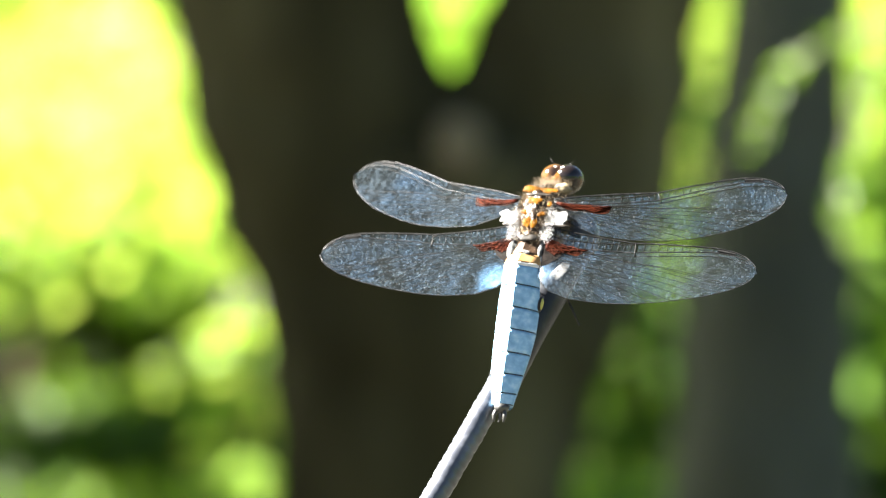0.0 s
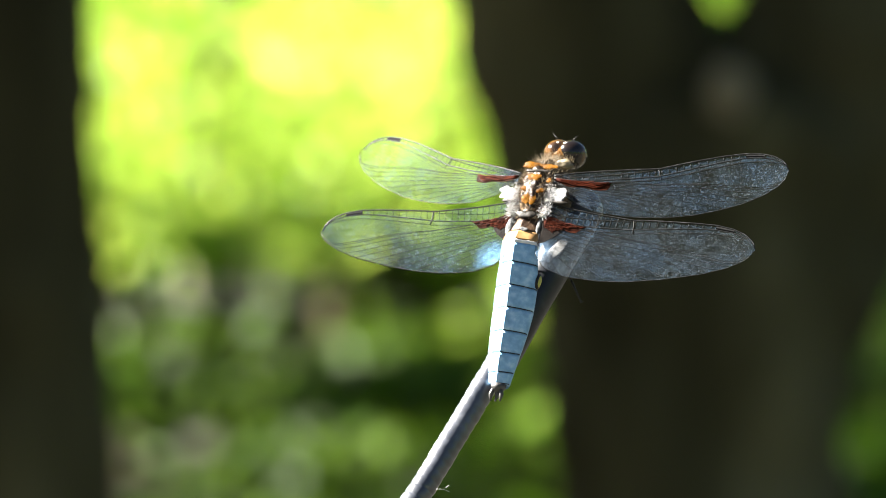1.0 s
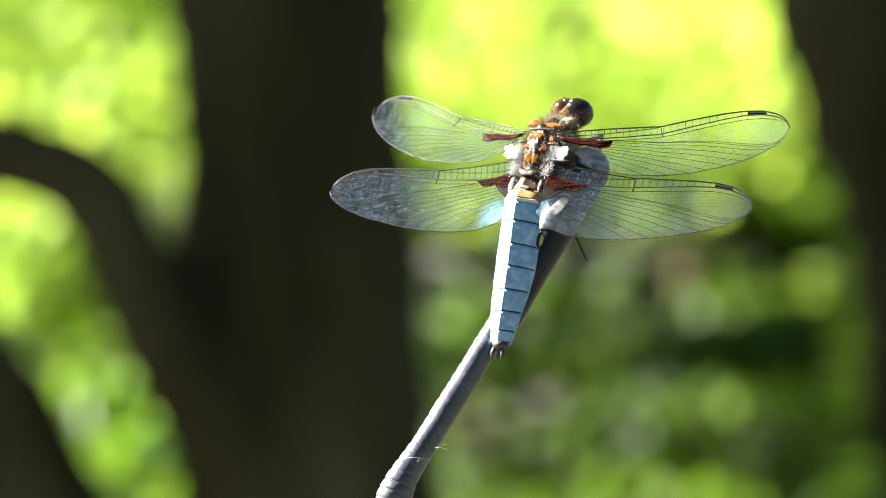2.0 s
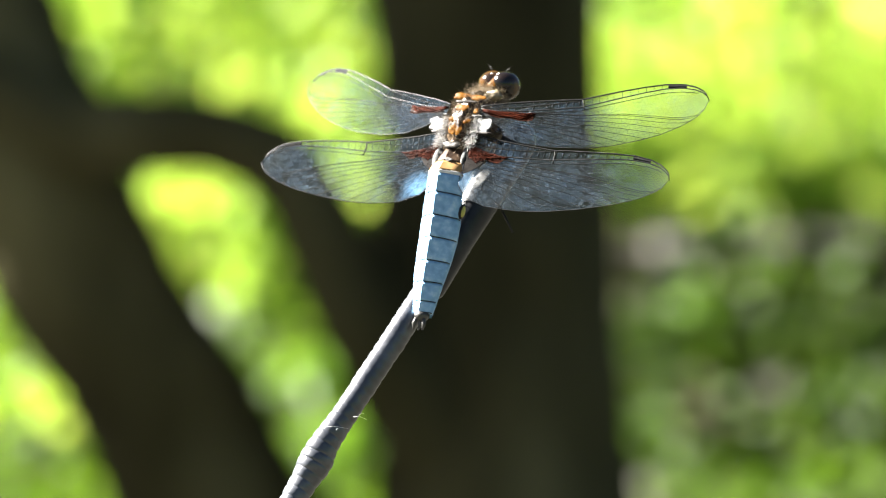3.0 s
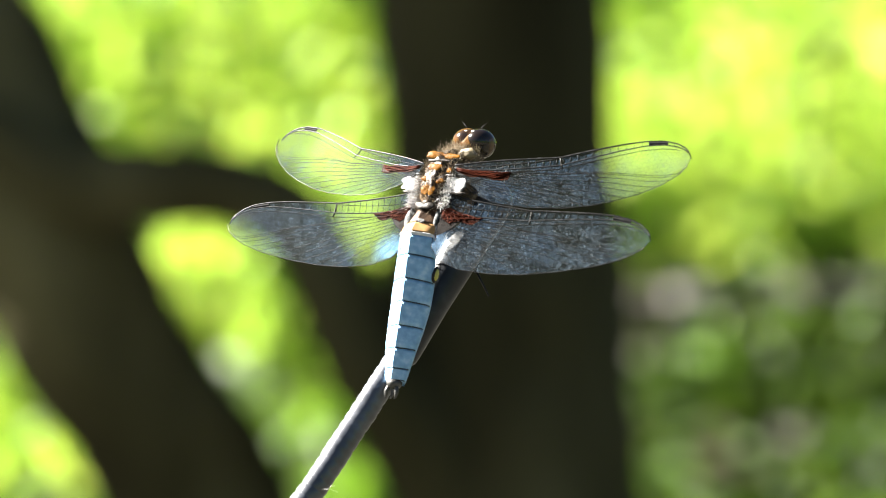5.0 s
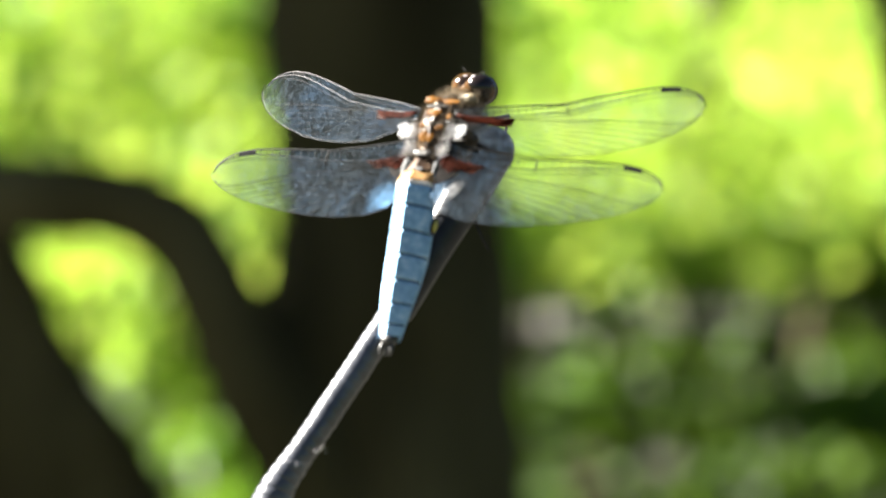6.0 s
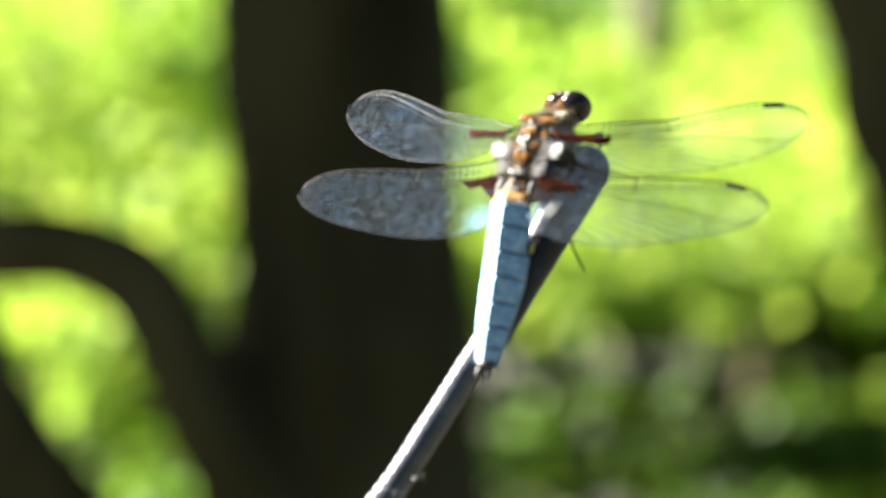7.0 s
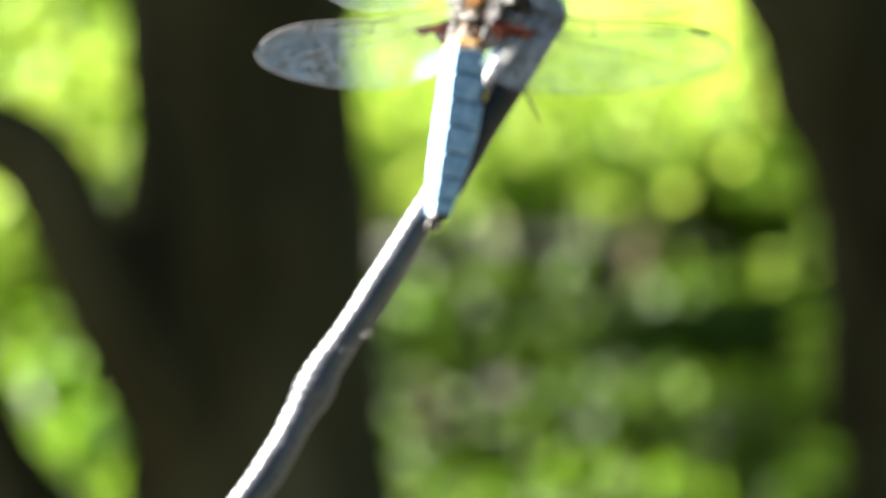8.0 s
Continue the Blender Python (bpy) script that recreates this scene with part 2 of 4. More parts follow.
# ---- undergrowth ----
def bush(label, x, y, z, rx, rz, count, leaf, seed, size=0.075, name="bush"):
    rng = np.random.default_rng(seed)
    base = new(name)
    g = ground_height(x, y)
    base.matrix_basis = Matrix.Translation((x, y, g))
    tagged(base, label, "bush", "undergrowth of the wood")
    for k in range(4):
        bm = bmesh.new()
        w = rng.uniform(0, 6.28)
        e = rx * rng.uniform(0.2, 0.6)
        tube(bm, smooth_path([(0.02 * math.cos(w), 0.02 * math.sin(w), -0.03, 0.012), (0.4 * e * math.cos(w), 0.4 * e * math.sin(w), (z - g) * 0.6, 0.009),
                              (e * math.cos(w), e * math.sin(w), z - g + rz * 0.4, 0.004)], 5), 6)
        part("stem", bm, BARK, base)
    v, f = leaf_cloud(rng, (0, 0, z - g), (rx, rx * 0.8, rz), count, size, 0.8)
    ob = soup("foliage", v, f, leaf)
    ob.parent = base
    return base


SUNNY = "bright yellow-green bush, sunlight partly put into the leaf colour"
GREEN = "green leafy bush, part shade put into the leaf colour"
LOW = "low dark green plants on the bank"
# the sunlit wall of leaves behind the trunks
rng = np.random.default_rng(5)
k = 0
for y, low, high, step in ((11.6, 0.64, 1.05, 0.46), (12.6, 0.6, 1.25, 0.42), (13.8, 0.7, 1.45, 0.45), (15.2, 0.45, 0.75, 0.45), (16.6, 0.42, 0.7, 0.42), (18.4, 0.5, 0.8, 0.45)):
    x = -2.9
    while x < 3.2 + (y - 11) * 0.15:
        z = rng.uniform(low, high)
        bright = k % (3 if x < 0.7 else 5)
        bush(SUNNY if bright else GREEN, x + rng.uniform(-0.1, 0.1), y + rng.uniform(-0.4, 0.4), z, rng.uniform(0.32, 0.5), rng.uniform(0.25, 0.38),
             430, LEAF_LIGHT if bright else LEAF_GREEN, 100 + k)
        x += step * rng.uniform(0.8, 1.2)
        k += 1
# lower bushes: tone paints shade towards the forked tree, sun beyond the slanting stem
# the deep bush at (0.72, 11.4) stands in for a band of shade
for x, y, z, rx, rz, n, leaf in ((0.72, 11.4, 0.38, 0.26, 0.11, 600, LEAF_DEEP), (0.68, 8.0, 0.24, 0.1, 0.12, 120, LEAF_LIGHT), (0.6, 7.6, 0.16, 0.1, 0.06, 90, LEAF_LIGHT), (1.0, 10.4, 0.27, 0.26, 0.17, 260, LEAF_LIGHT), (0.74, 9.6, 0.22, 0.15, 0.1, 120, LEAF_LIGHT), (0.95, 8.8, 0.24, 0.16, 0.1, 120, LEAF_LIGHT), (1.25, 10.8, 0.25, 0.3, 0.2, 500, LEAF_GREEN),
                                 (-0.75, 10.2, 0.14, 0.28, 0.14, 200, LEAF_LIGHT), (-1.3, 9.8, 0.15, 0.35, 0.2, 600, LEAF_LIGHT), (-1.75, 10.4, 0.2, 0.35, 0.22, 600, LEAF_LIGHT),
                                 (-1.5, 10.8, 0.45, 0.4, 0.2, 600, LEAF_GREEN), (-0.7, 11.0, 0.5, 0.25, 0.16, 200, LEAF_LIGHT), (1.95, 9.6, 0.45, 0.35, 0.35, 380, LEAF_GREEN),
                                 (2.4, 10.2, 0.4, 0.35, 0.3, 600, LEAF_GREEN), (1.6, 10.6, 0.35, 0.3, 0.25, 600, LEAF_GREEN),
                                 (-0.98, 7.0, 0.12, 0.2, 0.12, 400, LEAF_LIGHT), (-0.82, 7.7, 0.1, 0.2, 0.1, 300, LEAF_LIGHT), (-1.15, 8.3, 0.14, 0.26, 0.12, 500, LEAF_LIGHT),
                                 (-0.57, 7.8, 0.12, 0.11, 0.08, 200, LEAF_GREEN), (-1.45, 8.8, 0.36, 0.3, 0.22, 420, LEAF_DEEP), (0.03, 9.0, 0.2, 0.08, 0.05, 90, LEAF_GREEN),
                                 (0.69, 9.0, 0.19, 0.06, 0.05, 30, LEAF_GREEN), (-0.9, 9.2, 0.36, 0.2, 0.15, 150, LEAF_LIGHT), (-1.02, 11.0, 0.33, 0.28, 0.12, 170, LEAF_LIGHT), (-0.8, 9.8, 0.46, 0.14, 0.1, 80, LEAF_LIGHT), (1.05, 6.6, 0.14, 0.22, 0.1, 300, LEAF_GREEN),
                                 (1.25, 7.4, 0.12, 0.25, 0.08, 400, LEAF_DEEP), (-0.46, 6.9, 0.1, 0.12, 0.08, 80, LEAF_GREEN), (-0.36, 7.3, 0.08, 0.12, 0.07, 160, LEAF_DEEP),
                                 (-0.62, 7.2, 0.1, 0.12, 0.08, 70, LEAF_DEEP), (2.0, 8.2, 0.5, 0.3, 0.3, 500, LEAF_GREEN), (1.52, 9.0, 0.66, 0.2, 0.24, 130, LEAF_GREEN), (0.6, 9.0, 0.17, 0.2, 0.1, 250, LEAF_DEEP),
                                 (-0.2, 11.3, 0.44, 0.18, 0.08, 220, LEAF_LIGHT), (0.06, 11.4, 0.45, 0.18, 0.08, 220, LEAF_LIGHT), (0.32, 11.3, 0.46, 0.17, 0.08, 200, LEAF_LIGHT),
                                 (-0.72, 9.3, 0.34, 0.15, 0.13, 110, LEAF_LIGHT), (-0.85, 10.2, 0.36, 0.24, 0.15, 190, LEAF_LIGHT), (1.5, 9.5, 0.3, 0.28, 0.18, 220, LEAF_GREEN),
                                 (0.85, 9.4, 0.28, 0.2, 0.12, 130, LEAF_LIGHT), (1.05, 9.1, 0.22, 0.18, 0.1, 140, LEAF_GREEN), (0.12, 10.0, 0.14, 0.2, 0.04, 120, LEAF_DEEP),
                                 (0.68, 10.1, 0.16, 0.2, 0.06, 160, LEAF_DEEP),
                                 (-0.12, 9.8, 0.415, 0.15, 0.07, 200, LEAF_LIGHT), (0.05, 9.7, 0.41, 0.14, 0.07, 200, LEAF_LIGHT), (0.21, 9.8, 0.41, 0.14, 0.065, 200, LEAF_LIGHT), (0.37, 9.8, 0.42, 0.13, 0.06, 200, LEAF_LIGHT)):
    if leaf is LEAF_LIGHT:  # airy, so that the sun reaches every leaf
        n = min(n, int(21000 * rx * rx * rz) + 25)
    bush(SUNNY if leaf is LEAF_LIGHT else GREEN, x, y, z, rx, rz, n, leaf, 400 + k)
    k += 1
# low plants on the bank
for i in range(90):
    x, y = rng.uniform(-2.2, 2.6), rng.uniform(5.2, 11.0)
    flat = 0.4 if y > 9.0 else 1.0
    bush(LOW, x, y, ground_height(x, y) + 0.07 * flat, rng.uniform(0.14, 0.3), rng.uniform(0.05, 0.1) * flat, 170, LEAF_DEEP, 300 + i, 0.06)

# dead upright stump beside the log's end
bm = bmesh.new()
tube(bm, smooth_path([(0.5, 10.7, 0.02, 0.065), (0.495, 10.7, 0.16, 0.048), (0.49, 10.7, 0.28, 0.042), (0.5, 10.7, 0.36, 0.04), (0.505, 10.7, 0.385, 0.015)], 6), 16, 0.25, 14)
tagged(mesh_object("dead_stump", bm, BARK), "dark upright dead stump on the bank", "stump")

# young tree whose thin twigs droop beside the grey trunk
def sapling():
    base = new("sapling")
    base.matrix_basis = Matrix.Translation((0.62, 2.0, ground_height(0.62, 2.0)))
    tagged(base, "young tree with drooping yellow-green twigs", "sapling")
    back = base.matrix_basis.inverted()
    stem = [(0.62, 2.0, -0.04, 0.012), (0.61, 2.0, 0.4, 0.010), (0.6, 2.0, 0.8, 0.008), (0.57, 2.0, 1.2, 0.004)]
    twigs = [[(0.6, 2.0, 0.74, 0.004), (0.48, 2.0, 0.7, 0.003), (0.438, 2.0, 0.686, 0.0025), (0.415, 2.0, 0.668, 0.002), (0.402, 2.0, 0.635, 0.001)],
             [(0.605, 2.0, 0.66, 0.004), (0.53, 2.02, 0.69, 0.003), (0.475, 2.02, 0.68, 0.002), (0.456, 2.02, 0.63, 0.0015), (0.452, 2.02, 0.585, 0.001)]]
    bm = bmesh.new()
    tube(bm, smooth_path(stem, 6), 8)
    bmesh.ops.transform(bm, matrix=back, verts=bm.verts)
    part("stem", bm, BARK_GREY, base)
    rng = np.random.default_rng(77)
    for pts in twigs:
        bm = bmesh.new()
        line = smooth_path(pts, 8)
        tube(bm, line, 5)
        bmesh.ops.transform(bm, matrix=back, verts=bm.verts)
        twig = part("twig", bm, BARK_GREY, base)
        v, f = merged(*[leaf_cloud(rng, tuple(q[:3]), (0.006, 0.01, 0.006), 2, 0.013, 0.9, 0.1) for q in line[14:]])
        ob = soup("leaves", [tuple(back @ Vector(q)) for q in v], f, LEAF_DEEP)
        ob.parent = twig


sapling()

# herbs between the litter
rng = np.random.default_rng(17)
verts, faces = [], []
while len(faces) < 16000:
    x, y = rng.uniform(-2.6, 3.0), rng.uniform(5.0, 13.5)
    if noise.noise(Vector((x * 1.6, y * 1.1, 4.0))) < -0.18:
        continue
    c = np.array((x, y, ground_height(x, y) + rng.uniform(0.0, 0.1)))
    n = rng.normal(size=3) * 0.7 + np.array([0, 0, 1.0])
    n /= np.linalg.norm(n)
    a = np.cross(n, rng.normal(size=3))
    a /= np.linalg.norm(a)
    b = np.cross(n, a)
    q = rng.uniform(0.03, 0.07)
    i = len(verts)
    verts += [tuple(c - a * q * 0.5), tuple(c + b * q * 0.3 + n * q * 0.1), tuple(c + a * q * 0.55), tuple(c - b * q * 0.3 + n * q * 0.1)]
    faces += [(i, i + 1, i + 2), (i, i + 2, i + 3)]
tagged(soup("herbs", verts, faces, LEAF_DEEP), "low green herbs over the leaf litter", "herbs", kind="stuff")

# dry leaves on the bank
rng = np.random.default_rng(23)
heaps = []
for i in range(46):
    x, y = rng.uniform(-2.0, 2.4), rng.uniform(6.0, 9.6)
    heaps.append(leaf_cloud(rng, (x, y, ground_height(x, y) + 0.03), (0.28, 0.28, 0.035), 60, 0.07, 0.6))
v, f = merged(*heaps)
tagged(soup("dry_leaves", v, f, DRY_LEAF), "dry beige leaves scattered over the bank", "leaves", kind="stuff")

# fallen log on the bank
bm = bmesh.new()
tube(bm, smooth_path([(-1.2, 11.0, 0.17, 0.05), (-0.62, 11.0, 0.2, 0.055), (-0.1, 11.0, 0.235, 0.06), (0.2, 11.0, 0.25, 0.056), (0.42, 11.05, 0.26, 0.042), (0.5, 11.1, 0.26, 0.03)], 8), 18, 0.15, 9)
tagged(mesh_object("fallen_log", bm, LOG_WOOD), "bare grey-pink fallen log lying on the bank", "log")

# far woods that close the place
rng = np.random.default_rng(9)
clouds = []
for i in range(60):
    w = 2 * math.pi * i / 60
    d = rng.uniform(24, 34)
    clouds.append(leaf_cloud(rng, (d * math.sin(w), d * math.cos(w) + 4, rng.uniform(1.5, 5)), (3.0, 3.0, 3.5), 170, 0.9, 0.9))
v, f = merged(*clouds)
tagged(soup("far_woods", v, f, LEAF_DEEP), "ring of green woods in the distance", "woods", kind="stuff")


# ---- the perch ----
PERCH = mottled("ribbed_rod_coat", [(0.3, (0.02, 0.023, 0.031)), (0.5, (0.034, 0.038, 0.05)), (0.7, (0.075, 0.08, 0.095))], 300, 0.33,
                0.22, 0.00012, fine=1100)
PERCH.node_tree.nodes["Principled BSDF"].inputs["Specular IOR Level"].default_value = 0.8
CAP = mottled("smooth_cap_coat", [(0.3, (0.010, 0.011, 0.014)), (0.5, (0.018, 0.0195, 0.0235)), (0.7, (0.045, 0.048, 0.055))], 260, 0.3, 0.25, 0.00015, fine=900)
CAP.node_tree.nodes["Principled BSDF"].inputs["Specular IOR Level"].default_value = 0.24
SILK = mottled("silk", [(0.3, (0.7, 0.7, 0.7)), (0.7, (0.85, 0.85, 0.85))], 900, 0.4)
SPOT = Vector((0, 0, 0.6))  # top of the insect's thorax


def make_perch():
    """A thin coated rod, ribbed all along, with a bent bulge low down and a smooth rounded cap."""
    axis = [(3.15, 5.2, -11.2, 2.1), (-1.45, 2.0, -18.8, 2.0), (-5.55, -0.5, -25.4, 1.85), (-14.95, -7.0, -40.0, 1.85), (-17.85, -8.6, -44.3, 2.1),
            (-19.35, -9.4, -47.3, 2.45), (-21.05, -10.4, -50.2, 1.95), (-24.25, -13.0, -56.0, 2.0), (-28.55, -16.0, -62.0, 1.9), (-35.05, -19.9, -72.0, 1.85),
            (-61, -36, -120, 2.0), (-110, -64, -230, 2.3), (-190, -100, -420, 2.6), (-240, -118, -625, 3.0)]
    fine = smooth_path(axis, 60)
    rings, run, last = [], 0.0, None
    for q in fine:
        if last is not None:
            run += float(np.linalg.norm(q[:3] - last[:3]))
        last = q
        rings.append((q[0], q[1], q[2], q[3] * (1.01 - 0.06 * (1 - abs(math.sin(run / 1.55 * math.pi))) ** 2)))
    bm = bmesh.new()
    tube(bm, rings, 32, 0.05, 0.4)
    bmesh.ops.scale(bm, vec=(0.001, 0.001, 0.001), verts=bm.verts)
    ob = mesh_object("perch_rod", bm, PERCH)
    ob.location = SPOT
    tagged(ob, "dark grey ribbed rod with a bulge and smooth cap", "rod")
    bm = bmesh.new()
    way = np.array((13.06, 10.27, 23.0))
    way /= np.linalg.norm(way)
    foot = np.array((-3.4, -0.6, -22.2))
    tube(bm, [(*(foot + way * d), r) for d, r in ((-1.0, 2.05), (-0.6, 2.32), (0, 2.4), (8, 2.55), (16, 2.9), (21, 3.1), (24.6, 3.25), (25.0, 3.33), (25.4, 3.28), (26.2, 3.1),
                                                  (27.2, 2.6), (27.9, 1.9), (28.3, 1.0), (28.4, 0.3))], 32, 0.02, 0.5)
    bmesh.ops.scale(bm, vec=(0.001, 0.001, 0.001), verts=bm.verts)
    part("cap", bm, CAP, ob, "smooth rounded end cap")
    bm = bmesh.new()
    r2 = np.random.default_rng(3)
    for i in range(4):
        a = np.array((-15.2, -11.0, -40.5)) + r2.normal(size=3) * 1.6
        b = a + r2.normal(size=3) * np.array((1.2, 0.6, 0.8))
        tube(bm, [(*a, 0.018), (*((a + b) / 2 + (0, -0.3, 0.2)), 0.018), (*b, 0.018)], 4)
    bmesh.ops.scale(bm, vec=(0.001, 0.001, 0.001), verts=bm.verts)
    part("silk_threads", bm, SILK, ob, "white spider silk")


make_perch()

# ---- the dragonfly ----
# its own axes: x to its right side, y towards its head, z out of its back; millimetres
AX = Vector((0.8686, -0.4948, -0.0265)).normalized()
AY = Vector((0.2556, 0.4018, 0.8793))
AY = (AY - AX * AY.dot(AX)).normalized()
AZ = AX.cross(AY)
BODY = Matrix.Translation(SPOT) @ Matrix((AX, AY, AZ)).transposed().to_4x4()

PRUINE = mottled("blue_bloom", [(0.3, (0.15, 0.29, 0.47)), (0.5, (0.2, 0.365, 0.57)), (0.7, (0.34, 0.5, 0.67))], 1000, 0.55, 0.3, 0.0001, fine=3000)
CREAM = mottled("cream_bloom", [(0.35, (0.50, 0.50, 0.52)), (0.65, (0.66, 0.64, 0.62))], 900, 0.6)
ORANGE = mottled("amber_cuticle", [(0.3, (0.06, 0.022, 0.0012)), (0.7, (0.135, 0.056, 0.004))], 900, 0.45, 0.3, 0.0001)
AMBER = mottled("amber_ring", [(0.3, (0.2, 0.105, 0.035)), (0.7, (0.34, 0.2, 0.085))], 700, 0.5)
BROWN = mottled("brown_cuticle", [(0.3, (0.016, 0.009, 0.006)), (0.5, (0.045, 0.026, 0.015)), (0.7, (0.10, 0.06, 0.035))], 800, 0.45, 0.4, 0.0002)
BLACK = mottled("black_cuticle", [(0.3, (0.008, 0.007, 0.006)), (0.7, (0.03, 0.025, 0.02))], 900, 0.4, 0.3, 0.0001)
YELLOW = mottled("yellow_fleck", [(0.3, (0.30, 0.27, 0.04)), (0.7, (0.45, 0.42, 0.10))], 900, 0.5)
# the eyes' amber reflections are put into their mottled colour
EYE = mottled("eye", [(0.4, (0.006, 0.004, 0.003)), (0.54, (0.025, 0.012, 0.004)), (0.66, (0.09, 0.042, 0.012))], 260, 0.12, 0.1, 0.00005, fine=9000)
HAIR = mottled("hair", [(0.3, (0.10, 0.075, 0.045)), (0.7, (0.24, 0.19, 0.13))], 900, 0.5)
SATIN = mottled("satin_skin", [(0.35, (0.12, 0.12, 0.125)), (0.65, (0.4, 0.4, 0.4))], 1400, 0.55, 0.8, 0.0004)
NECK = mottled("neck_skin", [(0.3, (0.10, 0.075, 0.035)), (0.7, (0.2, 0.165, 0.10))], 900, 0.5, 0.3, 0.0001)
PALE = mottled("pale_skin", [(0.3, (0.035, 0.036, 0.036)), (0.55, (0.075, 0.077, 0.078)), (0.75, (0.2, 0.2, 0.2))], 1300, 0.6, 0.6, 0.0003)
VEIN = mottled("vein", [(0.3, (0.005, 0.0048, 0.0045)), (0.7, (0.012, 0.011, 0.01))], 500, 0.45)
VEIN.node_tree.nodes["Principled BSDF"].inputs["Specular IOR Level"].default_value = 0.06
RIM = mottled("wing_rim", [(0.35, (0.003, 0.003, 0.0031)), (0.55, (0.008, 0.008, 0.0083)), (0.72, (0.032, 0.033, 0.035))], 1100, 0.4, 0.4, 0.0001, fine=1500)
RIM.node_tree.nodes["Principled BSDF"].inputs["Specular IOR Level"].default_value = 0.15
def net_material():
    """Cross veins: most are dull, a few get a glint painted as pale colour."""
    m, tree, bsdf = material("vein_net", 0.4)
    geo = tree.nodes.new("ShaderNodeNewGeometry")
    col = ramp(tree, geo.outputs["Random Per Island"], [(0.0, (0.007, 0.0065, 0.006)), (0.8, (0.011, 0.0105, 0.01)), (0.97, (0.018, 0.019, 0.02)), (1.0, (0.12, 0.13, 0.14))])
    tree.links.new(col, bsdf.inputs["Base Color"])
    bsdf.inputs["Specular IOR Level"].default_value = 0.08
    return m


NET = net_material()
MARK = mottled("wing_mark", [(0.3, (0.004, 0.004, 0.004)), (0.7, (0.014, 0.014, 0.0145))], 1500, 0.6)
MARK.node_tree.nodes["Principled BSDF"].inputs["Specular IOR Level"].default_value = 0.02
RUST = mottled("wing_root", [(0.3, (0.012, 0.0035, 0.002)), (0.55, (0.032, 0.009, 0.005)), (0.75, (0.07, 0.02, 0.01))], 900, 0.45, 0.4, 0.0001)
RUST.node_tree.nodes["Principled BSDF"].inputs["Specular IOR Level"].default_value = 0.02


for skin, shine in ((ORANGE, 0.03), (AMBER, 0.12), (BROWN, 0.15), (BLACK, 0.2), (PRUINE, 0.25), (CREAM, 0.25), (HAIR, 0.2), (PALE, 0.1), (SATIN, 0.15)):
    skin.node_tree.nodes["Principled BSDF"].inputs["Specular IOR Level"].default_value = shine


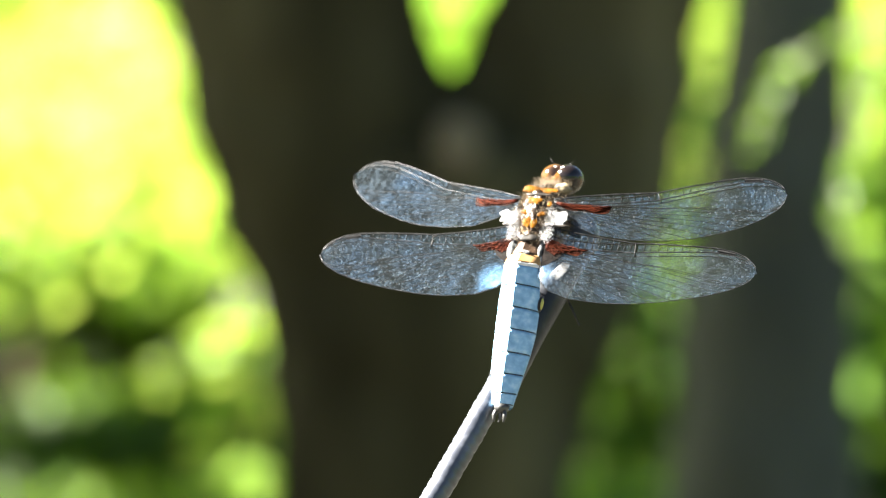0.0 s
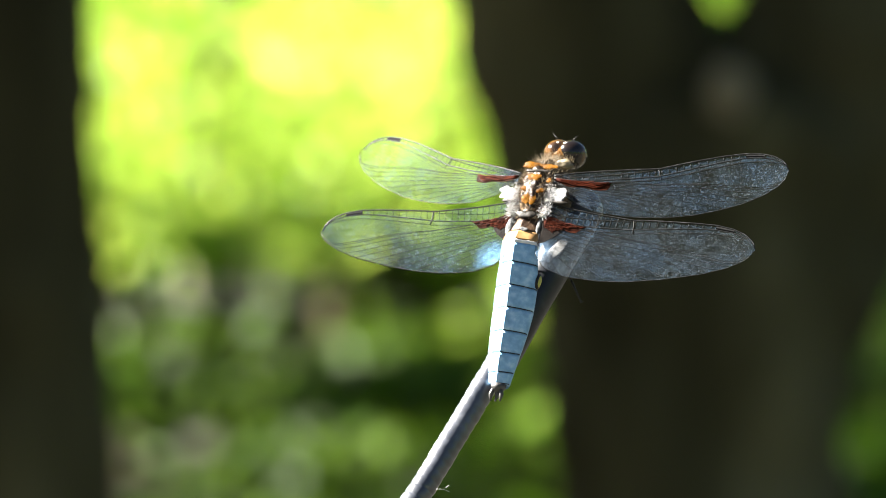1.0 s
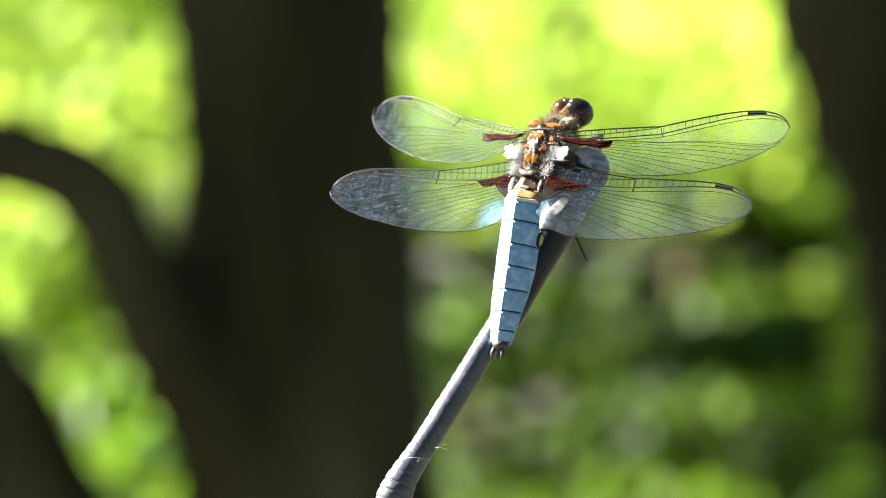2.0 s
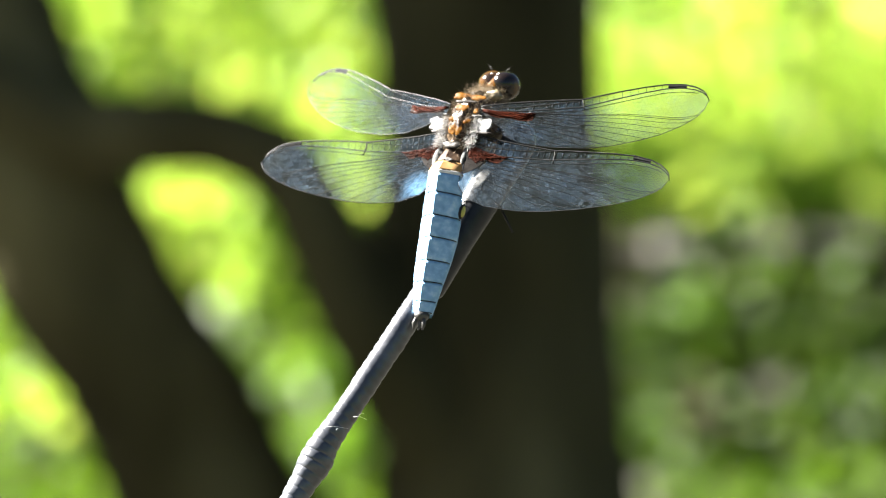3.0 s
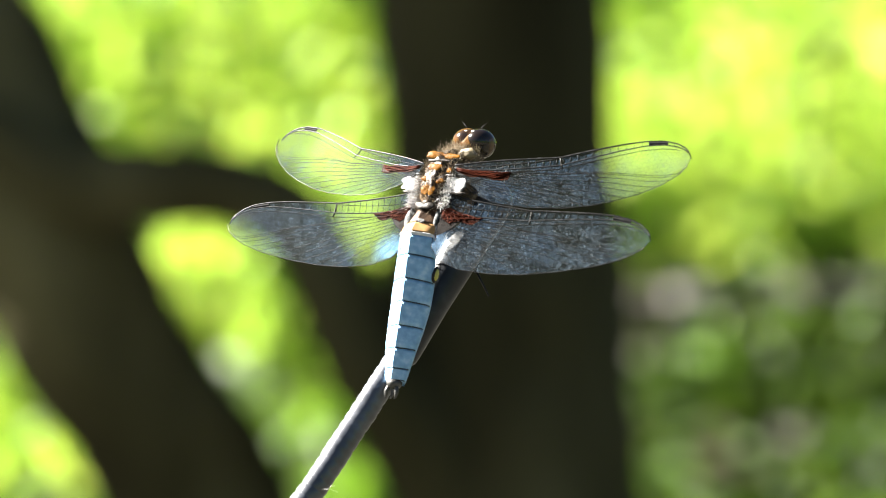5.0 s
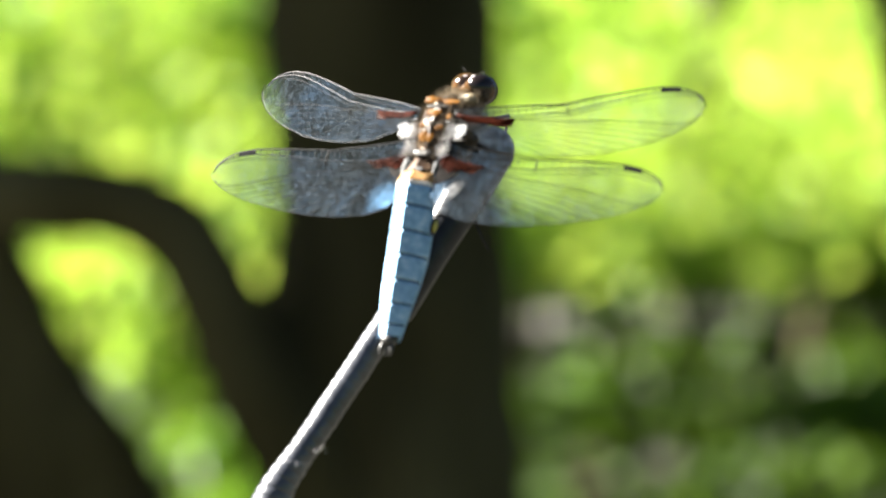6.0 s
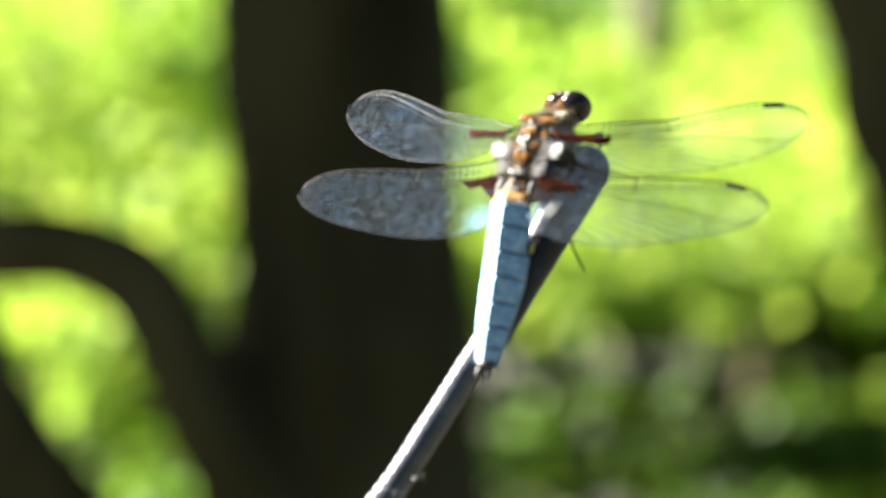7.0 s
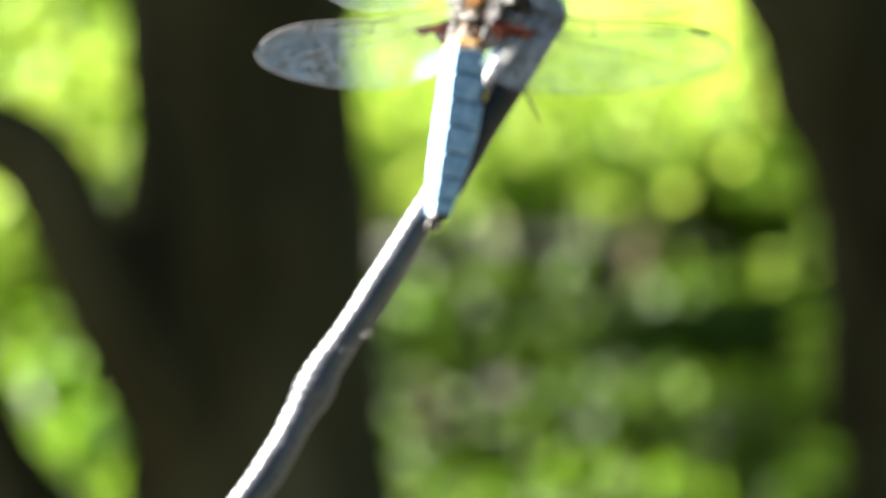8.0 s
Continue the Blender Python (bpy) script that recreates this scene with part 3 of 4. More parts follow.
def membrane_material():
    m = bpy.data.materials.new("wing_membrane")
    m.use_nodes = True
    t = m.node_tree
    t.nodes.remove(t.nodes["Principled BSDF"])
    co = t.nodes.new("ShaderNodeTexCoord")
    cells = node(t, "ShaderNodeTexNoise", Scale=4800.0, Detail=2.0)
    t.links.new(co.outputs["Object"], cells.inputs["Vector"])
    bump = node(t, "ShaderNodeBump", Strength=0.9, Distance=0.0002)
    t.links.new(cells.outputs["Fac"], bump.inputs["Height"])
    clear = node(t, "ShaderNodeBsdfTransparent", Color=(0.96, 0.96, 0.95, 1))
    gloss = node(t, "ShaderNodeBsdfGlossy", Color=(0.7, 0.85, 1.0, 1), Roughness=0.5)
    t.links.new(bump.outputs["Normal"], gloss.inputs["Normal"])
    veil = node(t, "ShaderNodeBsdfTranslucent", Color=(0.45, 0.66, 0.92, 1))
    veil2 = node(t, "ShaderNodeBsdfDiffuse", Color=(0.42, 0.58, 0.78, 1))
    t.links.new(bump.outputs["Normal"], veil2.inputs["Normal"])
    tint = node(t, "ShaderNodeTexNoise", Scale=130.0, Detail=3.0)
    t.links.new(co.outputs["Object"], tint.inputs["Vector"])
    t.links.new(ramp(t, tint.outputs["Fac"], [(0.38, (0.38, 0.54, 0.7)), (0.62, (0.24, 0.5, 0.88))]), veil.inputs["Color"])
    t.links.new(ramp(t, tint.outputs["Fac"], [(0.38, (0.34, 0.48, 0.62)), (0.62, (0.21, 0.44, 0.8))]), veil2.inputs["Color"])
    a = node(t, "ShaderNodeMixShader", Fac=0.45)
    t.links.new(veil.outputs[0], a.inputs[1])
    t.links.new(veil2.outputs[0], a.inputs[2])
    b = node(t, "ShaderNodeMixShader", Fac=0.05)
    t.links.new(a.outputs[0], b.inputs[1])
    t.links.new(gloss.outputs[0], b.inputs[2])
    grain = node(t, "ShaderNodeTexNoise", Scale=260.0, Detail=6.0)
    t.links.new(co.outputs["Object"], grain.inputs["Vector"])
    amount = t.nodes.new("ShaderNodeMapRange")
    for key, value in (("From Min", 0.35), ("From Max", 0.75), ("To Min", 0.014), ("To Max", 0.05)):
        amount.inputs[key].default_value = value
    t.links.new(grain.outputs["Fac"], amount.inputs["Value"])
    # a few cells get a painted sparkle: a denser veil
    fleck = node(t, "ShaderNodeTexVoronoi", Scale=7500.0)
    t.links.new(co.outputs["Object"], fleck.inputs["Vector"])
    sep = t.nodes.new("ShaderNodeSeparateColor")
    t.links.new(fleck.outputs["Color"], sep.inputs[0])
    rare = t.nodes.new("ShaderNodeMapRange")
    for key, value in (("From Min", 0.82), ("From Max", 1.0), ("To Min", 0.0), ("To Max", 0.155)):
        rare.inputs[key].default_value = value
    t.links.new(sep.outputs[0], rare.inputs["Value"])
    # cells of the net differ in sheen, put in as more or less veil
    patch = node(t, "ShaderNodeTexVoronoi", Scale=1500.0)
    t.links.new(co.outputs["Object"], patch.inputs["Vector"])
    tone = t.nodes.new("ShaderNodeSeparateColor")
    t.links.new(patch.outputs["Color"], tone.inputs[0])
    vary = t.nodes.new("ShaderNodeMapRange")
    for key, value in (("To Min", 0.4), ("To Max", 1.6)):
        vary.inputs[key].default_value = value
    t.links.new(tone.outputs[1], vary.inputs["Value"])
    cell = t.nodes.new("ShaderNodeMath")
    cell.operation = "MULTIPLY"
    t.links.new(amount.outputs["Result"], cell.inputs[0])
    t.links.new(vary.outputs["Result"], cell.inputs[1])
    both = t.nodes.new("ShaderNodeMath")
    both.operation = "ADD"
    t.links.new(cell.outputs[0], both.inputs[0])
    t.links.new(rare.outputs["Result"], both.inputs[1])
    c = t.nodes.new("ShaderNodeMixShader")
    t.links.new(both.outputs[0], c.inputs[0])
    t.links.new(clear.outputs[0], c.inputs[1])
    t.links.new(b.outputs[0], c.inputs[2])
    t.links.new(c.outputs[0], t.nodes["Material Output"].inputs["Surface"])
    return m


MEMBRANE = membrane_material()


def sheen_or_skin_material(name, centre, reach, most, colour):
    """Colour on a wing sheet, as painted sheen and as pale skin, thick at its centre (millimetres) and thinning out
    towards its reach.
    """
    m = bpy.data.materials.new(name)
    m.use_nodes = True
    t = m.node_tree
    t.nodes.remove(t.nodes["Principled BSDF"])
    patch_colour = node(t, "ShaderNodeBsdfDiffuse", Color=(*colour, 1))
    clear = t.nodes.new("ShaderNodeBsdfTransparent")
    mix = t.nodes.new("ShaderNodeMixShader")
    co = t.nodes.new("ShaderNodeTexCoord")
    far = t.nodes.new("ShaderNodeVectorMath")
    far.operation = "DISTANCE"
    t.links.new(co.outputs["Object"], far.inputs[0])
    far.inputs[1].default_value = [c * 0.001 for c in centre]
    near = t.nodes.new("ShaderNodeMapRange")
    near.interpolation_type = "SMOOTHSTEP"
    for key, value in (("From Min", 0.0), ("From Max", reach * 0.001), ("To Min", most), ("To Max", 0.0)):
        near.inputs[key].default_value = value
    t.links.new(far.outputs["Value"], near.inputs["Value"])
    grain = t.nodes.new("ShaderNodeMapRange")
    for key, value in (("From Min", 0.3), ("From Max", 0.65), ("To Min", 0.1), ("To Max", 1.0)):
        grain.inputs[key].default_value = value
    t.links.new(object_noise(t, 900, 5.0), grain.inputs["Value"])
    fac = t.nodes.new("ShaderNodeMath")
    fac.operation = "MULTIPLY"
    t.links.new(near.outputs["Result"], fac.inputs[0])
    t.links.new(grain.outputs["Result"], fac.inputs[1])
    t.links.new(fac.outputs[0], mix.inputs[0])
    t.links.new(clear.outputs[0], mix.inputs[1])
    t.links.new(patch_colour.outputs[0], mix.inputs[2])
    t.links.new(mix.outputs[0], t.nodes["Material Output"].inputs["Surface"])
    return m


def mm_part(name, bm, mat, parent, label="", smooth=True):
    bmesh.ops.scale(bm, vec=(0.001, 0.001, 0.001), verts=bm.verts)
    return part(name, bm, mat, parent, label, smooth)


dragonfly = new("dragonfly")
dragonfly.matrix_basis = BODY
tagged(dragonfly, "blue dragonfly with clear wings perched on a rod", "dragonfly")


# abdomen: station along y: height of the keel, half width, drop of the flanks, depth of the belly
STATIONS = [(-3.0, -0.6, 2.3, 1.5, 2.6), (-5.0, -0.1, 2.6, 1.35, 2.6), (-6.5, 0.3, 2.75, 1.4, 2.4), (-9.6, -0.65, 3.1, 2.0, 1.9), (-12.7, -1.75, 3.3, 2.3, 1.7), (-15.7, -2.85, 3.25, 2.1, 1.6),
            (-18.85, -4.0, 2.95, 1.7, 1.5), (-21.8, -5.1, 2.5, 1.2, 1.4), (-24.4, -6.1, 1.95, 1.0, 1.3), (-25.9, -6.7, 1.6, 0.9, 1.2), (-26.6, -7.0, 1.25, 0.8, 1.0)]


def sway(y):
    """How far the abdomen leans to the insect's left at y."""
    return -float(np.interp(-y, (4, 10, 16, 22, 28), (0.25, 0.4, 0.6, 1.0, 1.35)))


def station(y):
    ys = [-s[0] for s in STATIONS]
    return [float(np.interp(-y, ys, [s[k] for s in STATIONS])) for k in range(1, 5)]


def abdomen_ring(bm, y, puff=0.0):
    z, w, d, b = station(y)
    w += puff
    z += puff
    pts = [(-w * 0.55, -d - b), (-w * 0.92, -d - b * 0.45), (-w, -d), (-w * 0.93, -d * 0.78), (-w * 0.55, -d * 0.42), (-w * 0.14, -d * 0.11), (0, 0.03),
           (w * 0.14, -d * 0.11), (w * 0.55, -d * 0.42), (w * 0.93, -d * 0.78), (w, -d), (w * 0.92, -d - b * 0.45), (w * 0.55, -d - b)]
    return [bm.verts.new((sway(y) + x * (0.93 if x < 0 else 1.0), y + 0.35 * abs(x) / max(w, 0.1) * 0.6, z + zz)) for x, zz in pts]


def abdomen_piece(y0, y1, last=False):
    bm = bmesh.new()
    n = 6
    rows = []
    for k in range(n + 1):
        u = k / n
        puff = 0.035 * math.sin(math.pi * min(1, u * 1.02)) + (0.015 * u if not last else 0)
        rows.append(abdomen_ring(bm, y0 + (y1 - y0) * u, puff))
    rows.append(abdomen_ring(bm, y1 + 0.02, -0.05))
    for a, b in zip(rows, rows[1:]):
        for i in range(len(a)):
            j = (i + 1) % len(a)
            bm.faces.new((a[i], a[j], b[j], b[i]))
    bm.faces.new(rows[0][::-1])
    bm.faces.new(rows[-1])
    bmesh.ops.recalc_face_normals(bm, faces=bm.faces)
    bm.faces.ensure_lookup_table()
    if bm.faces[8].normal.z < 0:
        bmesh.ops.reverse_faces(bm, faces=bm.faces[:])
    for ra, rb in zip(rows, rows[1:]):
        for i in (6,):  # the ridge of the back stays crisp
            e = bm.edges.get((ra[i], rb[i]))
            if e:
                e.smooth = False
    return bm


ENDS = [-2.6, -4.9, -6.5, -6.95, -9.6, -12.7, -15.7, -18.85, -21.8, -24.4, -25.9]
SKIN = [BROWN, AMBER, CREAM] + [PRUINE] * 7
for (a, b), skin in zip(zip(ENDS, ENDS[1:]), SKIN):
    seg = mm_part("abdomen_segment", abdomen_piece(a, b), skin, dragonfly,
                  {"blue_bloom": "powder-blue abdomen ring", "amber_ring": "amber abdomen ring", "cream_bloom": "pale abdomen ring",
                   "brown_cuticle": "brown abdomen ring"}[skin.name])
    # dark seam behind each ring
    bm = bmesh.new()
    r0, r1 = abdomen_ring(bm, b + 0.10, 0.075), abdomen_ring(bm, b - 0.03, 0.085)
    for i in (2, 6, 7, 8, 9):  # most of the sunny flank's seam is left out, as if washed out by glare
        bm.faces.new((r0[i], r0[i + 1], r1[i + 1], r1[i]))
    if skin is PRUINE:
        mm_part("seam", bm, BLACK, seg, "dark seam")
    else:
        bm.free()
    if a == -9.6:
        for side in (1,):
            z, w, d, bb = station(a - 1.6)
            bm = bmesh.new()
            ball(bm, (sway(a) + side * (w + 0.0), a - 1.5, z - d - 0.45), (0.32, 1.25, 0.75), seg=14, rings=8)
            mm_part("edge_fleck", bm, BLACK, seg, "black edge")
            bm = bmesh.new()
            ball(bm, (sway(a) + side * (w + 0.12), a - 1.5, z - d - 0.42), (0.32, 0.95, 0.5), seg=14, rings=8)
            mm_part("fleck", bm, YELLOW, seg, "yellow fleck")
# end of the abdomen
GREY_HORN = mottled("grey_horn", [(0.35, (0.012, 0.012, 0.012)), (0.65, (0.07, 0.068, 0.066))], 1200, 0.45, 0.3, 0.0001)
bm = bmesh.new()
tube(bm, [(-1.2, -25.6, -7.6, 1.2), (-1.25, -26.3, -7.75, 1.0), (-1.25, -26.7, -7.9, 0.6)], 14, 0.1, 1.5)
tip = mm_part("abdomen_tip", bm, GREY_HORN, dragonfly, "black abdomen tip")
for x in (-0.55, 0.55, 0.0):
    bm = bmesh.new()
    tube(bm, [(x - 1.25, -26.3, -7.5, 0.32), (x * 1.5 - 1.3, -27.2, -7.7 - (0.5 if x == 0 else 0), 0.34), (x * 1.35 - 1.35, -28.1, -8.0, 0.12)], 8, 0.1, 2)
    mm_part("clasper", bm, GREY_HORN, tip, "grey pointed clasper")

# thorax
def thorax_material():
    m, tree, bsdf = material("thorax_skin", 0.42)
    bsdf.inputs["Specular IOR Level"].default_value = 0.15
    co = tree.nodes.new("ShaderNodeTexCoord")
    wob = node(tree, "ShaderNodeTexNoise", Scale=900.0, Detail=3.0)
    tree.links.new(co.outputs["Object"], wob.inputs["Vector"])
    mix = node(tree, "ShaderNodeMix", Factor=0.0008)
    mix.data_type = "VECTOR"
    mix.inputs[0].default_value = 0.0012
    tree.links.new(co.outputs["Object"], mix.inputs[4])
    tree.links.new(wob.outputs["Color"], mix.inputs[5])
    cells = node(tree, "ShaderNodeTexVoronoi", Scale=780.0)
    tree.links.new(mix.outputs[1], cells.inputs["Vector"])
    sep = tree.nodes.new("ShaderNodeSeparateColor")
    tree.links.new(cells.outputs["Color"], sep.inputs[0])
    col = ramp(tree, sep.outputs[0], [(0.0, (0.012, 0.009, 0.007)), (0.36, (0.018, 0.012, 0.008)), (0.5, (0.06, 0.034, 0.02)), (0.68, (0.14, 0.08, 0.04)),
                                      (0.8, (0.16, 0.135, 0.10)), (0.93, (0.05, 0.035, 0.025))])
    tree.links.new(col, bsdf.inputs["Base Color"])
    bumped(tree, bsdf, cells.outputs["Distance"], 0.7, 0.0004)
    return m


THORAX = thorax_material()
bm = bmesh.new()
ball(bm, (0, 2.6, -4.9), (3.6, 6.4, 4.65), Matrix.Rotation(radians(-14), 4, "X"), 56, 44, 0.11, 1.1)
thorax = mm_part("thorax", bm, THORAX, dragonfly, "brown and black mottled thorax")
for x, y, z, r in ((-0.5, 0.2, -0.2, (0.6, 0.95, 0.12)), (0.6, 0.25, -0.2, (0.6, 0.95, 0.12)), (-0.1, 3.75, -0.26, (1.0, 0.6, 0.1)), (-1.4, 6.0, -1.15, (1.5, 0.48, 0.12)),
                   (1.2, 5.9, -1.15, (1.5, 0.45, 0.12)), (-1.2, 1.9, -0.35, (0.55, 0.45, 0.14)), (1.3, 1.6, -0.35, (0.6, 0.5, 0.14)), (-0.2, 2.3, -0.3, (0.6, 0.4, 0.12)), (2.1, 3.4, -0.7, (0.5, 0.35, 0.14))):
    bm = bmesh.new()
    ball(bm, (x, y, z), r, seg=22, rings=14, rough=0.6, grain=1.5)
    mm_part("back_plate", bm, ORANGE, thorax, "amber back plate")
for x, y, z, r in ((-3.9, 1.4, -1.0, (1.3, 1.0, 0.08)), (3.7, 1.3, -1.0, (1.8, 1.25, 0.14)), (-3.2, 0.7, -0.95, (0.7, 0.6, 0.08)), (3.2, 2.0, -0.95, (0.8, 0.5, 0.08)), (-2.3, -3.9, -1.35, (0.75, 1.7, 0.5)), (2.1, -3.6, -1.3, (0.42, 1.5, 0.4)),
                   (-2.6, -0.1, -1.05, (0.5, 0.7, 0.2)), (2.5, -0.2, -1.05, (0.5, 0.6, 0.2)), (0, -4.6, -0.4, (0.9, 0.4, 0.2))):
    bm = bmesh.new()
    ball(bm, (x, y, z), r, seg=30, rings=18, rough=0.5 if abs(x) > 3 else 0.25, grain=1.7)
    mm_part("pale_plate", bm, SATIN if abs(x) > 3 else PALE, thorax, "whitish wing-root skin")
for x, y, z, r in ((0, -2.2, -0.5, (1.6, 0.6, 0.25)), (0, 4.9, -0.65, (1.8, 0.25, 0.2)), (0, 1.9, -0.3, (0.9, 0.2, 0.2)),
                   (2.6, 2.7, -0.75, (0.9, 0.2, 0.2)), (-2.6, 2.8, -0.75, (0.7, 0.2, 0.2)), (4.2, 0.1, -1.0, (1.8, 0.22, 0.2)), (-3.6, 0.1, -1.0, (1.2, 0.22, 0.2))):
    bm = bmesh.new()
    ball(bm, (x, y, z), r, seg=16, rings=10, rough=0.4, grain=1.6)
    mm_part("dark_plate", bm, BLACK, thorax, "black back plate")
bm = bmesh.new()
r2 = np.random.default_rng(21)
turn = Matrix.Rotation(radians(-14), 4, "X")
for i in range(5200):
    d = r2.normal(size=3)
    d[2] = abs(d[2]) * 0.9 - 0.25
    d /= np.linalg.norm(d)
    if d[1] < 0.35 and abs(d[0]) < 0.25 and r2.uniform() < 0.6:
        continue
    n = (turn @ Vector(d)).normalized()
    p = Vector((0, 2.6, -4.9)) + turn @ Vector((d[0] * 3.4, d[1] * 6.2, d[2] * 4.5))
    e = p + (n + Vector(r2.normal(size=3) * 0.35)) * r2.uniform(0.5, 1.3)
    tube(bm, [(*p, 0.022), (*((p + e) / 2 + Vector((0, 0, 0.05))), 0.016), (*e, 0.005)], 3, cap=False)
for i in range(520):
    w = r2.uniform(-1.35, 1.35)
    p = Vector((0.55 + 2.4 * math.sin(w), 8.7 + r2.uniform(-0.7, 0.3), -6.9 + 2.4 * math.cos(w)))
    e = p + Vector((math.sin(w) * 0.5, r2.uniform(-0.2, 0.9), math.cos(w) * 0.7)) * r2.uniform(0.5, 1.3)
    tube(bm, [(*p, 0.03), (*e, 0.006)], 3, cap=False)
tagged(mm_part("hairs", bm, HAIR, thorax, "fine pale brown hairs"), kind="stuff")
for side in (-1, 1):
    bm = bmesh.new()
    for i in range(700):
        y = r2.uniform(-2.2, 2.6)
        p = Vector((side * r2.uniform(1.5, 3.2), y, -1.25 + r2.uniform(-0.3, 0.3)))
        e = p + Vector((side * r2.uniform(-0.2, 0.9), r2.normal() * 0.4 - 0.2, r2.uniform(0.3, 1.0))) * r2.uniform(0.5, 1.1)
        tube(bm, [(*p, 0.03), (*e, 0.008)], 3, cap=False)
    tagged(mm_part("hair_tuft", bm, CREAM, thorax, "white hair tuft at the wing root"), kind="stuff")

# head
HEAD = Vector((0.55, 10.6, -7.2))
bm = bmesh.new()
ball(bm, HEAD, (2.3, 1.9, 2.2), seg=24, rings=16)
head = mm_part("head", bm, BROWN, dragonfly, "brown head")
for side in (-1, 1):
    bm = bmesh.new()
    ball(bm, HEAD + Vector((side * 0.95, 0.25, 0.5)), (2.25, 2.05, 2.3), Matrix.Rotation(radians(side * 18), 4, 'Y'), 28, 20)
    mm_part("eye", bm, EYE, head, "glossy dark brown eye")
bm = bmesh.new()
ball(bm, HEAD + Vector((-0.1, -0.3, 2.15)), (1.35, 1.25, 0.5), seg=14, rings=10, rough=0.2, grain=1.5)
mm_part("occiput", bm, ORANGE, head, "amber back of the head")
bm = bmesh.new()
ball(bm, (2.4, 7.4, -3.3), (1.5, 0.85, 0.8), seg=20, rings=14, rough=0.35, grain=1.5)
mm_part("neck", bm, NECK, head, "pale neck collar")
# brow bumps in cream: their colour paints the white highlight on the head
for x in (-0.75, 0.55):
    bm = bmesh.new()
    ball(bm, HEAD + Vector((x, 1.05, 2.35)), (0.42, 0.26, 0.24), seg=12, rings=8, rough=0.3, grain=2)
    mm_part("frons", bm, CREAM, head, "brow with its white highlight in the colour")
bm = bmesh.new()
ball(bm, HEAD + Vector((0, 1.3, -0.2)), (1.3, 1.0, 1.4), seg=16, rings=12)
mm_part("face", bm, BROWN, head)
for side in (-1, 1):
    bm = bmesh.new()
    p = HEAD + Vector((side * 0.8, 1.7, 1.5))
    tube(bm, [(*p, 0.06), (*(p + Vector((side * 0.5, 0.5, 0.2))), 0.03), (*(p + Vector((side * 1.3, 1.2, 0.3))), 0.015)], 5)
    mm_part("feeler", bm, BLACK, head)


# wings: span s and offset c from the line root to tip, forward positive
FORE = dict(lead=[(0, 0.3), (4, 0.65), (8, 0.8), (12, 0.88), (15.1, 0.9), (16, 1.12), (20, 1.95), (24, 2.65), (27, 3.0), (29.5, 2.95), (31.3, 2.5), (32.5, 1.8), (33.2, 1.0), (33.5, 0)],
            trail=[(0, -1.2), (2.5, -3.8), (6, -5.7), (11, -6.7), (16, -7.0), (20, -6.75), (24, -6.0), (27, -5.2), (30, -3.9), (32, -2.6), (33.1, -1.3), (33.5, 0)],
            nodus=15.1, stigma=(27.3, 30.0))
HIND = dict(lead=[(0, 0.6), (4, 0.5), (8, 0.55), (13.2, 0.8), (14.2, 1.05), (18, 1.7), (22, 2.35), (25, 2.7), (27.5, 2.65), (29.3, 2.2), (30.6, 1.45), (31.2, 0.8), (31.4, 0)],
            trail=[(0, -3.5), (0.6, -7.4), (2.5, -9.2), (6, -9.9), (11, -9.5), (15, -8.7), (20, -7.2), (25, -5.3), (28.3, -3.6), (30.3, -2.1), (31.2, -1.0), (31.4, 0)],
            nodus=13.2, stigma=(24.9, 27.6))


def strip(bm, pts, width):
    """A thin rod along points of a wing sheet."""
    tube(bm, [(*p, width) for p in pts], 4)
    return bm


